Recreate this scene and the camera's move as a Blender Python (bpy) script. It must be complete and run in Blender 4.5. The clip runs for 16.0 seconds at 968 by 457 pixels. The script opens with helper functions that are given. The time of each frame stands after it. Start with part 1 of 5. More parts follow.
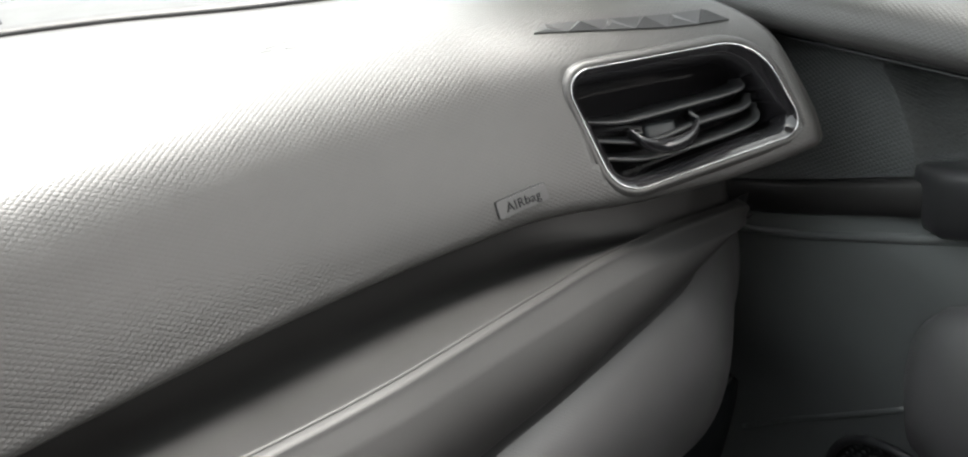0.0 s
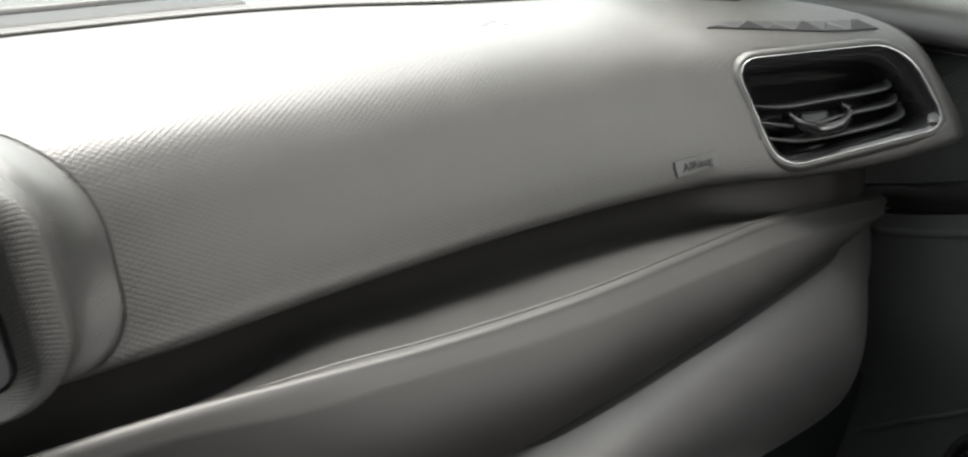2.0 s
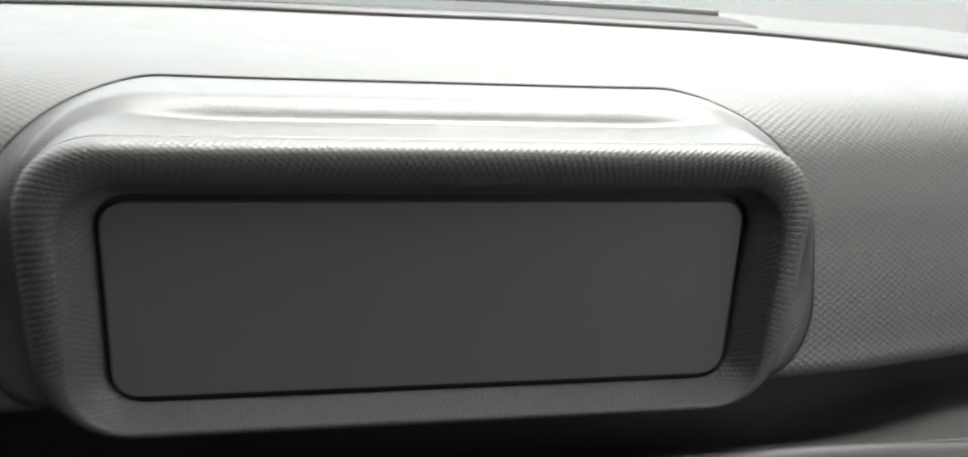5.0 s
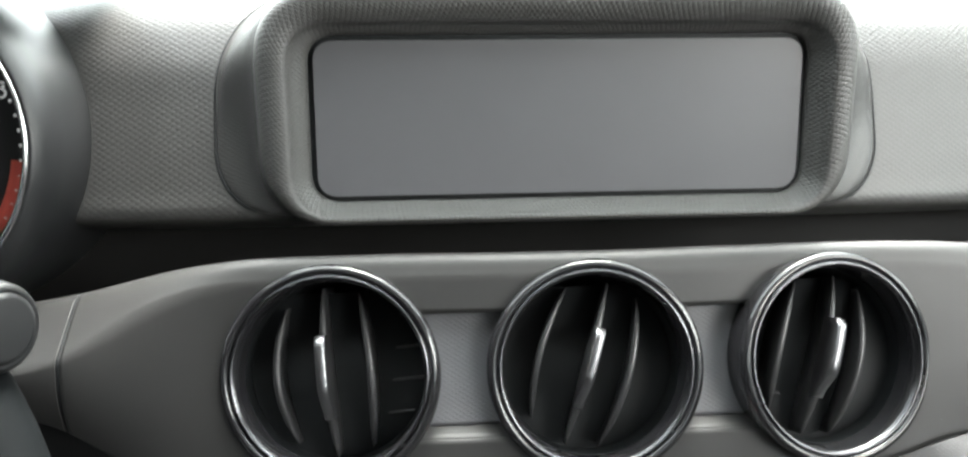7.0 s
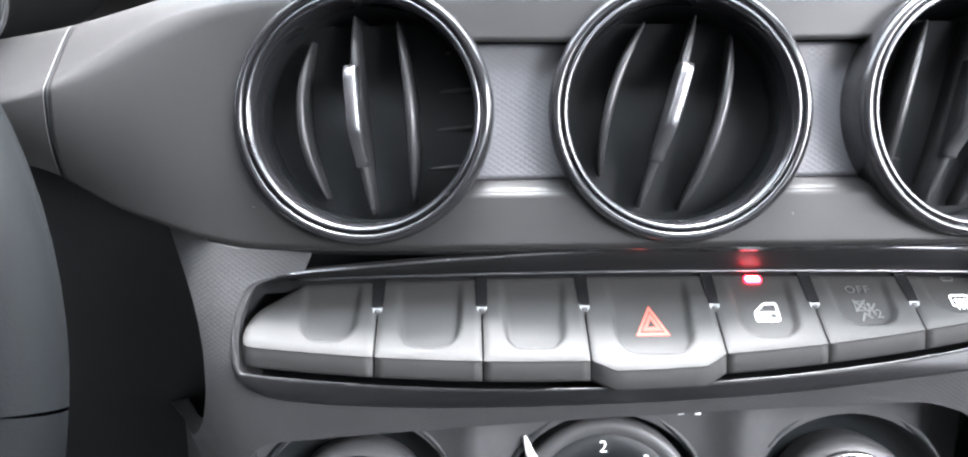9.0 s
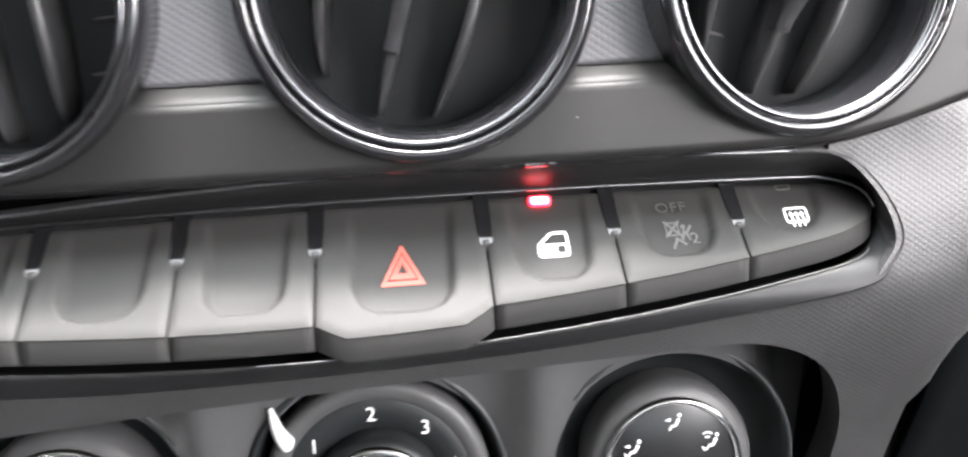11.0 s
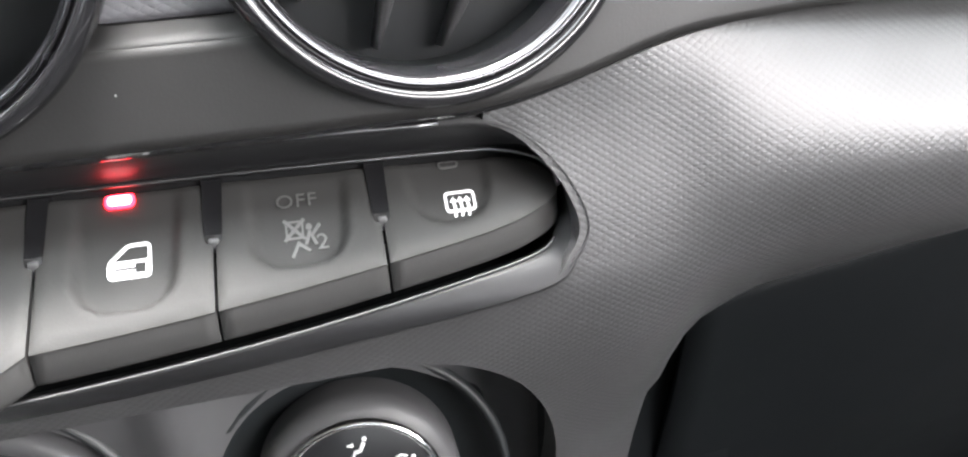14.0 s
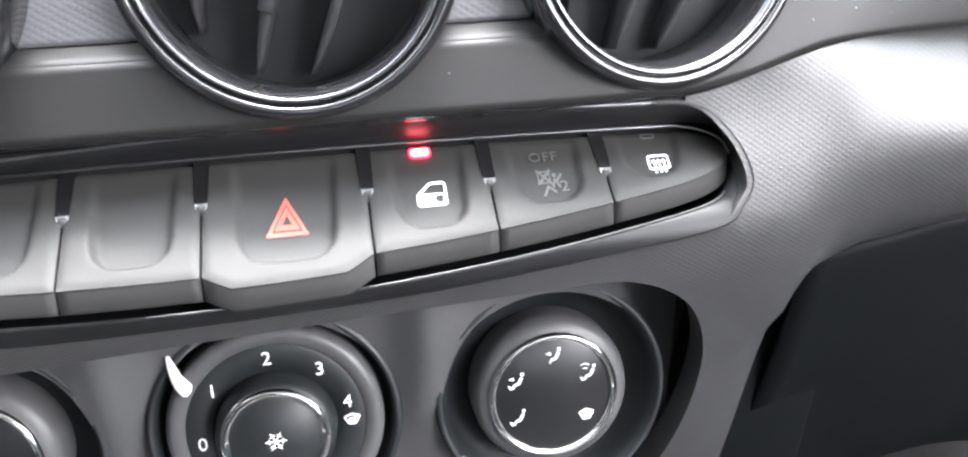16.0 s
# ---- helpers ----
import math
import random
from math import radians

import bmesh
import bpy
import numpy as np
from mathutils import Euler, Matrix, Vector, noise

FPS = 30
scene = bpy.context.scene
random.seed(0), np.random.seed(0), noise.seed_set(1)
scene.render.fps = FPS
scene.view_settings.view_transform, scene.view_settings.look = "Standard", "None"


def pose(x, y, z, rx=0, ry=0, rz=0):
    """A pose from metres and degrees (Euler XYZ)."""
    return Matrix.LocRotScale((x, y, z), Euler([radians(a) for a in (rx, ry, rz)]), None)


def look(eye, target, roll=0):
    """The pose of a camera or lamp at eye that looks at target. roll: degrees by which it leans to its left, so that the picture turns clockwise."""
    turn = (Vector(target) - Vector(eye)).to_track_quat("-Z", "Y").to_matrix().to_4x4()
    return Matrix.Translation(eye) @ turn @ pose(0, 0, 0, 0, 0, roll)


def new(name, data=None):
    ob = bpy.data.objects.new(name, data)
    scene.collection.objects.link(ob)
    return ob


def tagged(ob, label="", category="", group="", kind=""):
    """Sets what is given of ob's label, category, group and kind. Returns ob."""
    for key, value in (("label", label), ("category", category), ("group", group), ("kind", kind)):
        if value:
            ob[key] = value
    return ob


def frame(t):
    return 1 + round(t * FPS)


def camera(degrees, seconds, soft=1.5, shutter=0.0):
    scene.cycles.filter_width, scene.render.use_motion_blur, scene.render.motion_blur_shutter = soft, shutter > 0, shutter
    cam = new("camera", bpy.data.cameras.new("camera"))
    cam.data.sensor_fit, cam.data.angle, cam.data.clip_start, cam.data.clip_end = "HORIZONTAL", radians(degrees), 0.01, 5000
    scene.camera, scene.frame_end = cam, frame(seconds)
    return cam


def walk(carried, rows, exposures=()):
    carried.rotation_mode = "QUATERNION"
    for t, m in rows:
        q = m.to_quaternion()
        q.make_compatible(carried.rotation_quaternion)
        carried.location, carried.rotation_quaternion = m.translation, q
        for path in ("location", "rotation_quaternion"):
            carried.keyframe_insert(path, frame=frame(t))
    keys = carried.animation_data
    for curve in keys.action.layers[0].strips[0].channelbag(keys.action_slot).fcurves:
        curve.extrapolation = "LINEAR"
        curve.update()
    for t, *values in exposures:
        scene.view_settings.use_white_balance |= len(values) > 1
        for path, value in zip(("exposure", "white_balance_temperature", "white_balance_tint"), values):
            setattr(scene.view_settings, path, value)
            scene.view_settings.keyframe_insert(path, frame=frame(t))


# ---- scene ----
cam = camera(60.0, 16.0, soft=2.1, shutter=0.5)

PATH = [
    (0, (0.283, -0.31, 0.884), (1.192, 1.187, -0.081), -5.4),
    (0.5, (0.268, -0.321, 0.871), (1.192, 1.199, -0.044), -4.7),
    (1, (0.236, -0.346, 0.86), (1.172, 1.197, -0.002), -3.3),
    (1.5, (0.189, -0.361, 0.856), (1.063, 1.238, 0.032), -3.5),
    (2, (0.149, -0.357, 0.849), (0.99, 1.273, 0.051), -3.2),
    (2.5, (0.094, -0.308, 0.816), (1.012, 1.318, 0.098), -1.5),
    (3, (0.059, -0.272, 0.828), (0.897, 1.395, 0.108), 0.6),
    (3.5, (0.032, -0.257, 0.822), (0.689, 1.485, 0.091), 2.3),
    (4, (-0.008, -0.244, 0.821), (0.545, 1.54, 0.104), 5.1),
    (4.2, (-0.015, -0.236, 0.83), (0.513, 1.536, 0.067), 5.6),
    (6.3, (-0.067, -0.351, 0.768), (0.082, 1.579, 0.264), 0.0),
    (6.5, (-0.067, -0.36, 0.759), (0.075, 1.571, 0.257), -0.0),
    (7, (-0.063, -0.374, 0.737), (0.08, 1.561, 0.254), -0.3),
    (7.5, (-0.064, -0.373, 0.71), (0.079, 1.547, 0.167), -0.1),
    (8, (-0.067, -0.364, 0.678), (0.061, 1.538, 0.073), -0.0),
    (8.2, (-0.068, -0.353, 0.662), (0.009, 1.545, 0.034), -0.3),
    (10.3, (-0.031, -0.323, 0.647), (-0.012, 1.545, -0.067), -0.3),
    (10.5, (-0.018, -0.306, 0.644), (0.045, 1.529, -0.148), -0.6),
    (11, (0.002, -0.266, 0.638), (0.178, 1.492, -0.299), -1.3),
    (11.5, (0.018, -0.235, 0.631), (0.242, 1.466, -0.396), -1.4),
    (12, (0.022, -0.225, 0.628), (0.287, 1.444, -0.441), -1.6),
    (12.5, (0.039, -0.221, 0.631), (0.312, 1.424, -0.473), -2.3),
    (13, (0.057, -0.221, 0.63), (0.326, 1.415, -0.488), -2.9),
    (13.5, (0.09, -0.219, 0.627), (0.357, 1.409, -0.504), -2.3),
    (14, (0.089, -0.219, 0.628), (0.409, 1.402, -0.499), -1.4),
    (14.5, (0.085, -0.219, 0.63), (0.433, 1.392, -0.503), -0.4),
    (15, (0.071, -0.235, 0.636), (0.388, 1.398, -0.474), -0.8),
    (15.5, (0.028, -0.27, 0.646), (0.393, 1.377, -0.429), 0.6),
    (16, (0.015, -0.279, 0.647), (0.345, 1.384, -0.413), 0.3),
]
EXPOSURES = [(0, 3.05, 6650, 13), (2.5, 2.72, 6770, 12), (3.5, 2.45, 6800, 13), (4.2, 2.45, 6700, 13), (6.3, 3.55, 6600, 9), (7.0, 4.35, 6500, 8), (8.2, 5.4, 6050, 15), (10.3, 5.6, 6350, 15), (11, 5.15, 6500, 16), (12, 5.03, 6430, 14), (14, 5.0, 6480, 15), (16, 5.3, 6250, 16)]
walk(cam, [(t, look(e, g, r)) for t, e, g, r in PATH], EXPOSURES)

# ---- light ----
sky_world = bpy.data.worlds.new("sky")
scene.world = sky_world
sky_world.use_nodes = True
wn = sky_world.node_tree
sky_tex = wn.nodes.new("ShaderNodeTexSky")
sky_tex.sky_type = "NISHITA"
sky_tex.sun_disc = False
sky_tex.sun_elevation = radians(68)
sky_tex.sun_rotation = radians(25)
sky_tex.dust_density = 4.0
hazy = wn.nodes.new("ShaderNodeHueSaturation")
hazy.inputs["Saturation"].default_value = 0.18
wn.links.new(sky_tex.outputs[0], hazy.inputs["Color"])
wn.links.new(hazy.outputs[0], wn.nodes["Background"].inputs[0])
wn.nodes["Background"].inputs[1].default_value = 0.15
sun_data = bpy.data.lights.new("sun", "SUN")
sun_data.energy, sun_data.angle, sun_data.color = 1.2, radians(30), (1.0, 0.97, 0.93)
sun = new("sun", sun_data)
sun.matrix_world = look((0.37, 0.8, 3.1), (0, 0, 0.6))


# daylight entering by the passenger's window
lamp = bpy.data.lights.new("window_light", "AREA")
lamp.shape, lamp.size, lamp.size_y, lamp.energy, lamp.color = "RECTANGLE", 0.9, 0.34, 1.05, (1.0, 0.98, 0.95)
new("window_light", lamp).matrix_world = look((0.79, -0.60, 0.90), (0.1, -0.1, 0.55))


# ---- materials ----
def material(name, color, rough=0.5, metal=0.0, spec=0.5, grain=0.0, grain_size=0.0006, mottle=0.12, mottle_size=0.03,
             lattice=None, lattice_depth=0.0004, coat=0.0, emit=None, emit_strength=0.0):
    """A plastic, metal or lacquer with mottled gloss, fine grain and, if asked, a moulded diamond lattice (width, height in metres)."""
    m = bpy.data.materials.new(name)
    m.use_nodes = True
    nt = m.node_tree
    b = nt.nodes["Principled BSDF"]
    b.inputs["Metallic"].default_value = metal
    b.inputs["Specular IOR Level"].default_value = spec
    b.inputs["Coat Weight"].default_value = coat
    if emit:
        b.inputs["Emission Color"].default_value = (*emit, 1)
        b.inputs["Emission Strength"].default_value = emit_strength
    co = nt.nodes.new("ShaderNodeTexCoord")
    big = nt.nodes.new("ShaderNodeTexNoise")
    big.inputs["Scale"].default_value = 1 / mottle_size
    big.inputs["Detail"].default_value = 4
    nt.links.new(co.outputs["Object"], big.inputs["Vector"])
    fine = nt.nodes.new("ShaderNodeTexNoise")
    fine.inputs["Scale"].default_value = 1 / grain_size
    fine.inputs["Detail"].default_value = 2
    nt.links.new(co.outputs["Object"], fine.inputs["Vector"])
    ramp = nt.nodes.new("ShaderNodeMix")
    ramp.data_type = "RGBA"
    ramp.inputs[6].default_value = (*[c * (1 - mottle) for c in color], 1)
    ramp.inputs[7].default_value = (*[min(1, c * (1 + mottle)) for c in color], 1)
    nt.links.new(big.outputs["Fac"], ramp.inputs[0])
    nt.links.new(ramp.outputs[2], b.inputs["Base Color"])
    rr = nt.nodes.new("ShaderNodeMapRange")
    rr.inputs["To Min"].default_value = max(0.02, rough - 0.06)
    rr.inputs["To Max"].default_value = min(1, rough + 0.06)
    nt.links.new(big.outputs["Fac"], rr.inputs["Value"])
    nt.links.new(rr.outputs[0], b.inputs["Roughness"])

    def math_node(op, a, c=None):
        n = nt.nodes.new("ShaderNodeMath")
        n.operation = op
        for k, v in enumerate((a, c)):
            if v is None:
                continue
            if isinstance(v, (int, float)):
                n.inputs[k].default_value = v
            else:
                nt.links.new(v, n.inputs[k])
        return n.outputs[0]

    last = None
    if lattice:
        uv = nt.nodes.new("ShaderNodeUVMap")
        sep = nt.nodes.new("ShaderNodeSeparateXYZ")
        nt.links.new(uv.outputs[0], sep.inputs[0])
        u = math_node("MULTIPLY", sep.outputs[0], math.pi / lattice[0])
        v = math_node("MULTIPLY", sep.outputs[1], math.pi / lattice[1])
        p = math_node("ABSOLUTE", math_node("SINE", math_node("ADD", u, v)))
        q = math_node("ABSOLUTE", math_node("SINE", math_node("SUBTRACT", u, v)))
        h = math_node("POWER", math_node("MULTIPLY", p, q), 0.6)
        bump = nt.nodes.new("ShaderNodeBump")
        bump.inputs["Strength"].default_value = 1.0
        bump.inputs["Distance"].default_value = lattice_depth
        nt.links.new(h, bump.inputs["Height"])
        last = bump
    if grain:
        bump2 = nt.nodes.new("ShaderNodeBump")
        bump2.inputs["Strength"].default_value = 1.0
        bump2.inputs["Distance"].default_value = grain
        nt.links.new(fine.outputs["Fac"], bump2.inputs["Height"])
        if last:
            nt.links.new(last.outputs[0], bump2.inputs["Normal"])
        last = bump2
    if last:
        nt.links.new(last.outputs[0], b.inputs["Normal"])
    return m


M_PAD = material("grained_pad", (0.043, 0.0425, 0.041), 0.42, grain=0.00004, lattice=(0.0046, 0.0030), lattice_depth=0.00014)
M_HOOD = material("grained_hood", (0.064, 0.0632, 0.0612), 0.42, grain=0.00003, lattice=(0.0036, 0.0023), lattice_depth=0.0002)
M_FASCIA = material("grained_fascia", (0.042, 0.042, 0.0428), 0.38, grain=0.00002, lattice=(0.0026, 0.0017), lattice_depth=0.00006)
M_RECESS = material("grained_recess", (0.10, 0.10, 0.107), 0.45, lattice=(0.0032, 0.0021), lattice_depth=0.0001)
M_TRIM = material("satin_trim", (0.016, 0.0157, 0.0154), 0.5, spec=0.4, grain=0.00003)
M_SMOOTH = material("smooth_dark_plastic", (0.022, 0.0228, 0.0238), 0.42, grain=0.00003)
M_BEZEL = material("bezel_plastic", (0.017, 0.0172, 0.0182), 0.5, spec=0.28, grain=0.00002)
M_FOOT = material("fine_hood_foot", (0.045, 0.0445, 0.0435), 0.30, grain=0.00002, lattice=(0.0028, 0.0018), lattice_depth=0.0001)
# near-black: the footwell's shade is put into this plastic's colour
M_GLOVE_SHADE = material("glove_plastic_with_shade", (0.0032, 0.0042, 0.0048), 0.65, spec=0.12, grain=0.00003)
M_KNOB = material("satin_grey_plastic", (0.07, 0.07, 0.072), 0.45, grain=0.00003)
M_PLATE = material("airbag_plate_plastic", (0.052, 0.052, 0.052), 0.42, grain=0.00003)
M_BINNACLE = material("binnacle_plastic", (0.012, 0.0125, 0.013), 0.40, spec=0.35, grain=0.00002)
M_DARK = material("dark_plastic", (0.011, 0.0135, 0.0145), 0.5, grain=0.00003)
M_BLACK = material("black_plastic", (0.007, 0.008, 0.0088), 0.6, spec=0.25)
M_VANE = material("vane_plastic", (0.026, 0.026, 0.027), 0.35, grain=0.00002)
M_GLOSS = material("gloss_black", (0.012, 0.012, 0.013), 0.12, coat=0.3, mottle_size=0.01)
M_RINGLINE = material("ring_metal", (0.10, 0.10, 0.106), 0.26, metal=1.0, mottle_size=0.01)
M_TABMETAL = material("satin_metal", (0.20, 0.20, 0.208), 0.36, metal=1.0, mottle_size=0.005)
M_CHROME = material("dark_chrome", (0.48, 0.48, 0.49), 0.18, metal=1.0, mottle_size=0.01)
M_BRIGHT = material("bright_chrome", (0.8, 0.8, 0.8), 0.1, metal=1.0)
M_SCREEN = material("matt_display", (0.086, 0.085, 0.091), 0.44, grain=0.00001, mottle=0.05)
M_KEY = material("soft_key", (0.034, 0.0336, 0.0328), 0.62, spec=0.2, grain=0.00003, grain_size=0.0004)
# white marks carry a slight added glow that brightens them
M_WHITE = material("glowing_white_print", (0.85, 0.85, 0.85), 0.5, emit=(1, 1, 1), emit_strength=0.01)
M_RED = material("red_print", (0.60, 0.085, 0.06), 0.5)
M_FAINT = material("faint_print", (0.088, 0.087, 0.085), 0.5)
M_LED = material("lit_red_lamp", (0.9, 0.1, 0.1), 0.4, emit=(1.0, 0.004, 0.012), emit_strength=1.0)
M_LEDCORE = material("lit_red_core", (1, 0.5, 0.5), 0.4, emit=(1.0, 0.42, 0.44), emit_strength=0.22)
M_DOOR = material("door_plastic", (0.086, 0.093, 0.093), 0.5, grain=0.00005)
M_DOORGRAIN = material("door_grained", (0.060, 0.065, 0.065), 0.44, lattice=(0.0056, 0.0038), lattice_depth=0.0005)
M_CLOTH = material("lining_cloth", (0.45, 0.44, 0.42), 0.9, grain=0.0003, grain_size=0.002)
M_CARPET = material("carpet", (0.012, 0.012, 0.013), 0.95, grain=0.001, grain_size=0.003)
M_LEATHER = material("wheel_cover", (0.003, 0.0036, 0.004), 0.7, spec=0.06, grain=0.0001, grain_size=0.001)
M_ASPHALT = material("asphalt", (0.06, 0.06, 0.06), 0.9, grain=0.004, grain_size=0.01, mottle_size=0.8)
M_DIAL = material("dial_face", (0.012, 0.012, 0.013), 0.3)

M_GLASS = bpy.data.materials.new("clear_glass")
M_GLASS.use_nodes = True
gt = M_GLASS.node_tree
gt.nodes.remove(gt.nodes["Principled BSDF"])
g_tr, g_gl, g_mix = gt.nodes.new("ShaderNodeBsdfTransparent"), gt.nodes.new("ShaderNodeBsdfGlossy"), gt.nodes.new("ShaderNodeMixShader")
g_tr.inputs[0].default_value = (0.9, 0.93, 0.91, 1)
g_gl.inputs["Roughness"].default_value = 0.02
g_mix.inputs[0].default_value = 0.06
gt.links.new(g_tr.outputs[0], g_mix.inputs[1])
gt.links.new(g_gl.outputs[0], g_mix.inputs[2])
gt.links.new(g_mix.outputs[0], gt.nodes["Material Output"].inputs[0])

# side and rear panes, given an added tint that weakens the daylight through them
M_DIM_GLASS = M_GLASS.copy()
M_DIM_GLASS.name = "light_dimming_glass"
M_DIM_GLASS.node_tree.nodes["Transparent BSDF"].inputs[0].default_value = (0.62, 0.64, 0.63, 1)

# ---- building tools ----
from mathutils.geometry import delaunay_2d_cdt


def spline(pts, n=8):
    """Points of a smooth curve through pts, n to a span."""
    p = [Vector(q) for q in pts]
    p = [2 * p[0] - p[1]] + p + [2 * p[-1] - p[-2]]
    out = []
    for i in range(1, len(p) - 2):
        a, b, c, d = p[i - 1:i + 3]
        for k in range(n):
            t = k / n
            out.append(0.5 * (2 * b + (c - a) * t + (2 * a - 5 * b + 4 * c - d) * t * t + (3 * b - a - 3 * c + d) * t ** 3))
    return out + [p[-2]]


def curve_of(knots):
    """A smooth function through (x, value) knots."""
    xs = np.array([k[0] for k in knots], float)
    ys = np.array([k[1] for k in knots], float)
    d = np.diff(ys) / np.diff(xs)
    m = np.concatenate([[d[0]], (d[1:] + d[:-1]) / 2, [d[-1]]])
    m[1:-1][d[1:] * d[:-1] <= 0] = 0

    def value(x):
        x = min(max(x, xs[0]), xs[-1])
        i = min(max(int(np.searchsorted(xs, x)) - 1, 0), len(xs) - 2)
        h = xs[i + 1] - xs[i]
        t = (x - xs[i]) / h
        return float((2 * t ** 3 - 3 * t * t + 1) * ys[i] + (t ** 3 - 2 * t * t + t) * h * m[i]
                     + (3 * t * t - 2 * t ** 3) * ys[i + 1] + (t ** 3 - t * t) * h * m[i + 1])
    return value


def smooth_step(a, b, x):
    t = min(max((x - a) / (b - a), 0.0), 1.0)
    return t * t * (3 - 2 * t)


def thing(name, label, category, group="", at=(0, 0, 0), kind=""):
    ob = new(name)
    ob.empty_display_size = 0.02
    ob.location = at
    return tagged(ob, label, category, group, kind)


def part(name, bm, mat, parent=None, label="", local=False, smooth=True, thick=0.0):
    """Links a bmesh as one mesh object; under its thing, in the thing's own axes if local."""
    me = bpy.data.meshes.new(name)
    for f in bm.faces:
        f.smooth = smooth
    bm.to_mesh(me)
    bm.free()
    me.materials.append(mat)
    ob = new(name, me)
    if parent:
        ob.parent = parent
        if not local:
            if parent.type == "EMPTY":
                ob.matrix_parent_inverse = Matrix.Translation(parent.location).inverted()
    if thick:
        mod = ob.modifiers.new("thickness", "SOLIDIFY")
        mod.thickness, mod.offset = thick, 0
    if label:
        ob["label"] = label
    return ob


def loft(rows, closed=False):
    """A skin over rows of points; uv in metres along and across."""
    bm = bmesh.new()
    uvl = bm.loops.layers.uv.new("UVMap")
    grid = [[bm.verts.new(p) for p in r] for r in rows]
    n = len(rows[0])
    us, vs = {}, {}
    along = [0.0] * (n + 1)
    for i, r in enumerate(rows):
        v = 0.0
        for j in range(n + (1 if closed else 0)):
            if i:
                along[j] += (Vector(r[j % n]) - Vector(rows[i - 1][j % n])).length
            if j:
                v += (Vector(r[j % n]) - Vector(r[j - 1])).length
            us[i, j], vs[i, j] = along[j], v
    if closed:
        mid = len(rows) // 2
        vs = {(i, j): vs[mid, j] for i, j in vs}
    for i in range(len(rows) - 1):
        for j in range(n if closed else n - 1):
            k = (j + 1) % n
            try:
                f = bm.faces.new((grid[i][j], grid[i + 1][j], grid[i + 1][k], grid[i][k]))
            except ValueError:
                continue
            for lp, (a, b) in zip(f.loops, ((i, j), (i + 1, j), (i + 1, j + 1), (i, j + 1))):
                lp[uvl].uv = (us[a, b], vs[a, b])
    return bm


def skin(loops, cap_first=False, cap_last=False):
    """Closed loops of equal length joined in order, with flat caps."""
    bm = loft(loops, closed=True)
    bm.verts.ensure_lookup_table()
    n = len(loops[0])
    if cap_first:
        bm.faces.new([bm.verts[i] for i in range(n)])
    if cap_last:
        bm.faces.new([bm.verts[len(bm.verts) - n + i] for i in reversed(range(n))])
    bmesh.ops.recalc_face_normals(bm, faces=bm.faces)
    return bm


def lathe(profile, n=64, a0=0.0, a1=360.0):
    """Turns (radius, height) pairs about the z axis."""
    full = abs(a1 - a0) >= 360
    cnt = n if full else n + 1
    rows = []
    for k in range(cnt):
        a = radians(a0 + (a1 - a0) * k / n)
        rows.append([(r * math.cos(a), r * math.sin(a), h) for r, h in profile])
    if full:
        rows.append(rows[0])
    bm = loft(rows)
    bmesh.ops.remove_doubles(bm, verts=bm.verts, dist=1e-6)
    bmesh.ops.recalc_face_normals(bm, faces=bm.faces)
    return bm


def fillet(corners, radii, n=8):
    """A closed polygon with rounded corners, as 2D points."""
    out = []
    m = len(corners)
    for i, c in enumerate(corners):
        r = radii[i] if isinstance(radii, (list, tuple)) else radii
        c = Vector(c)
        a, b = Vector(corners[i - 1]), Vector(corners[(i + 1) % m])
        da, db = (a - c), (b - c)
        pa = c + da.normalized() * min(r, da.length * 0.49)
        pb = c + db.normalized() * min(r, db.length * 0.49)
        for k in range(n + 1):
            t = k / n
            w = 0.82
            q = ((1 - t) ** 2 * pa + 2 * t * (1 - t) * w * c + t * t * pb) / ((1 - t) ** 2 + 2 * t * (1 - t) * w + t * t)
            out.append((q.x, q.y))
    return out


def inside(poly, x, y):
    c = False
    j = len(poly) - 1
    for i in range(len(poly)):
        xi, yi = poly[i]
        xj, yj = poly[j]
        if (yi > y) != (yj > y) and x < (xj - xi) * (y - yi) / (yj - yi) + xi:
            c = not c
        j = i
    return c


def edge_distance(poly, x, y):
    p = np.array(poly)
    q = np.roll(p, -1, axis=0)
    d = q - p
    t = np.clip(((np.array([x, y]) - p) * d).sum(1) / np.maximum((d * d).sum(1), 1e-12), 0, 1)
    return float(np.sqrt(((p + d * t[:, None] - [x, y]) ** 2).sum(1)).min())


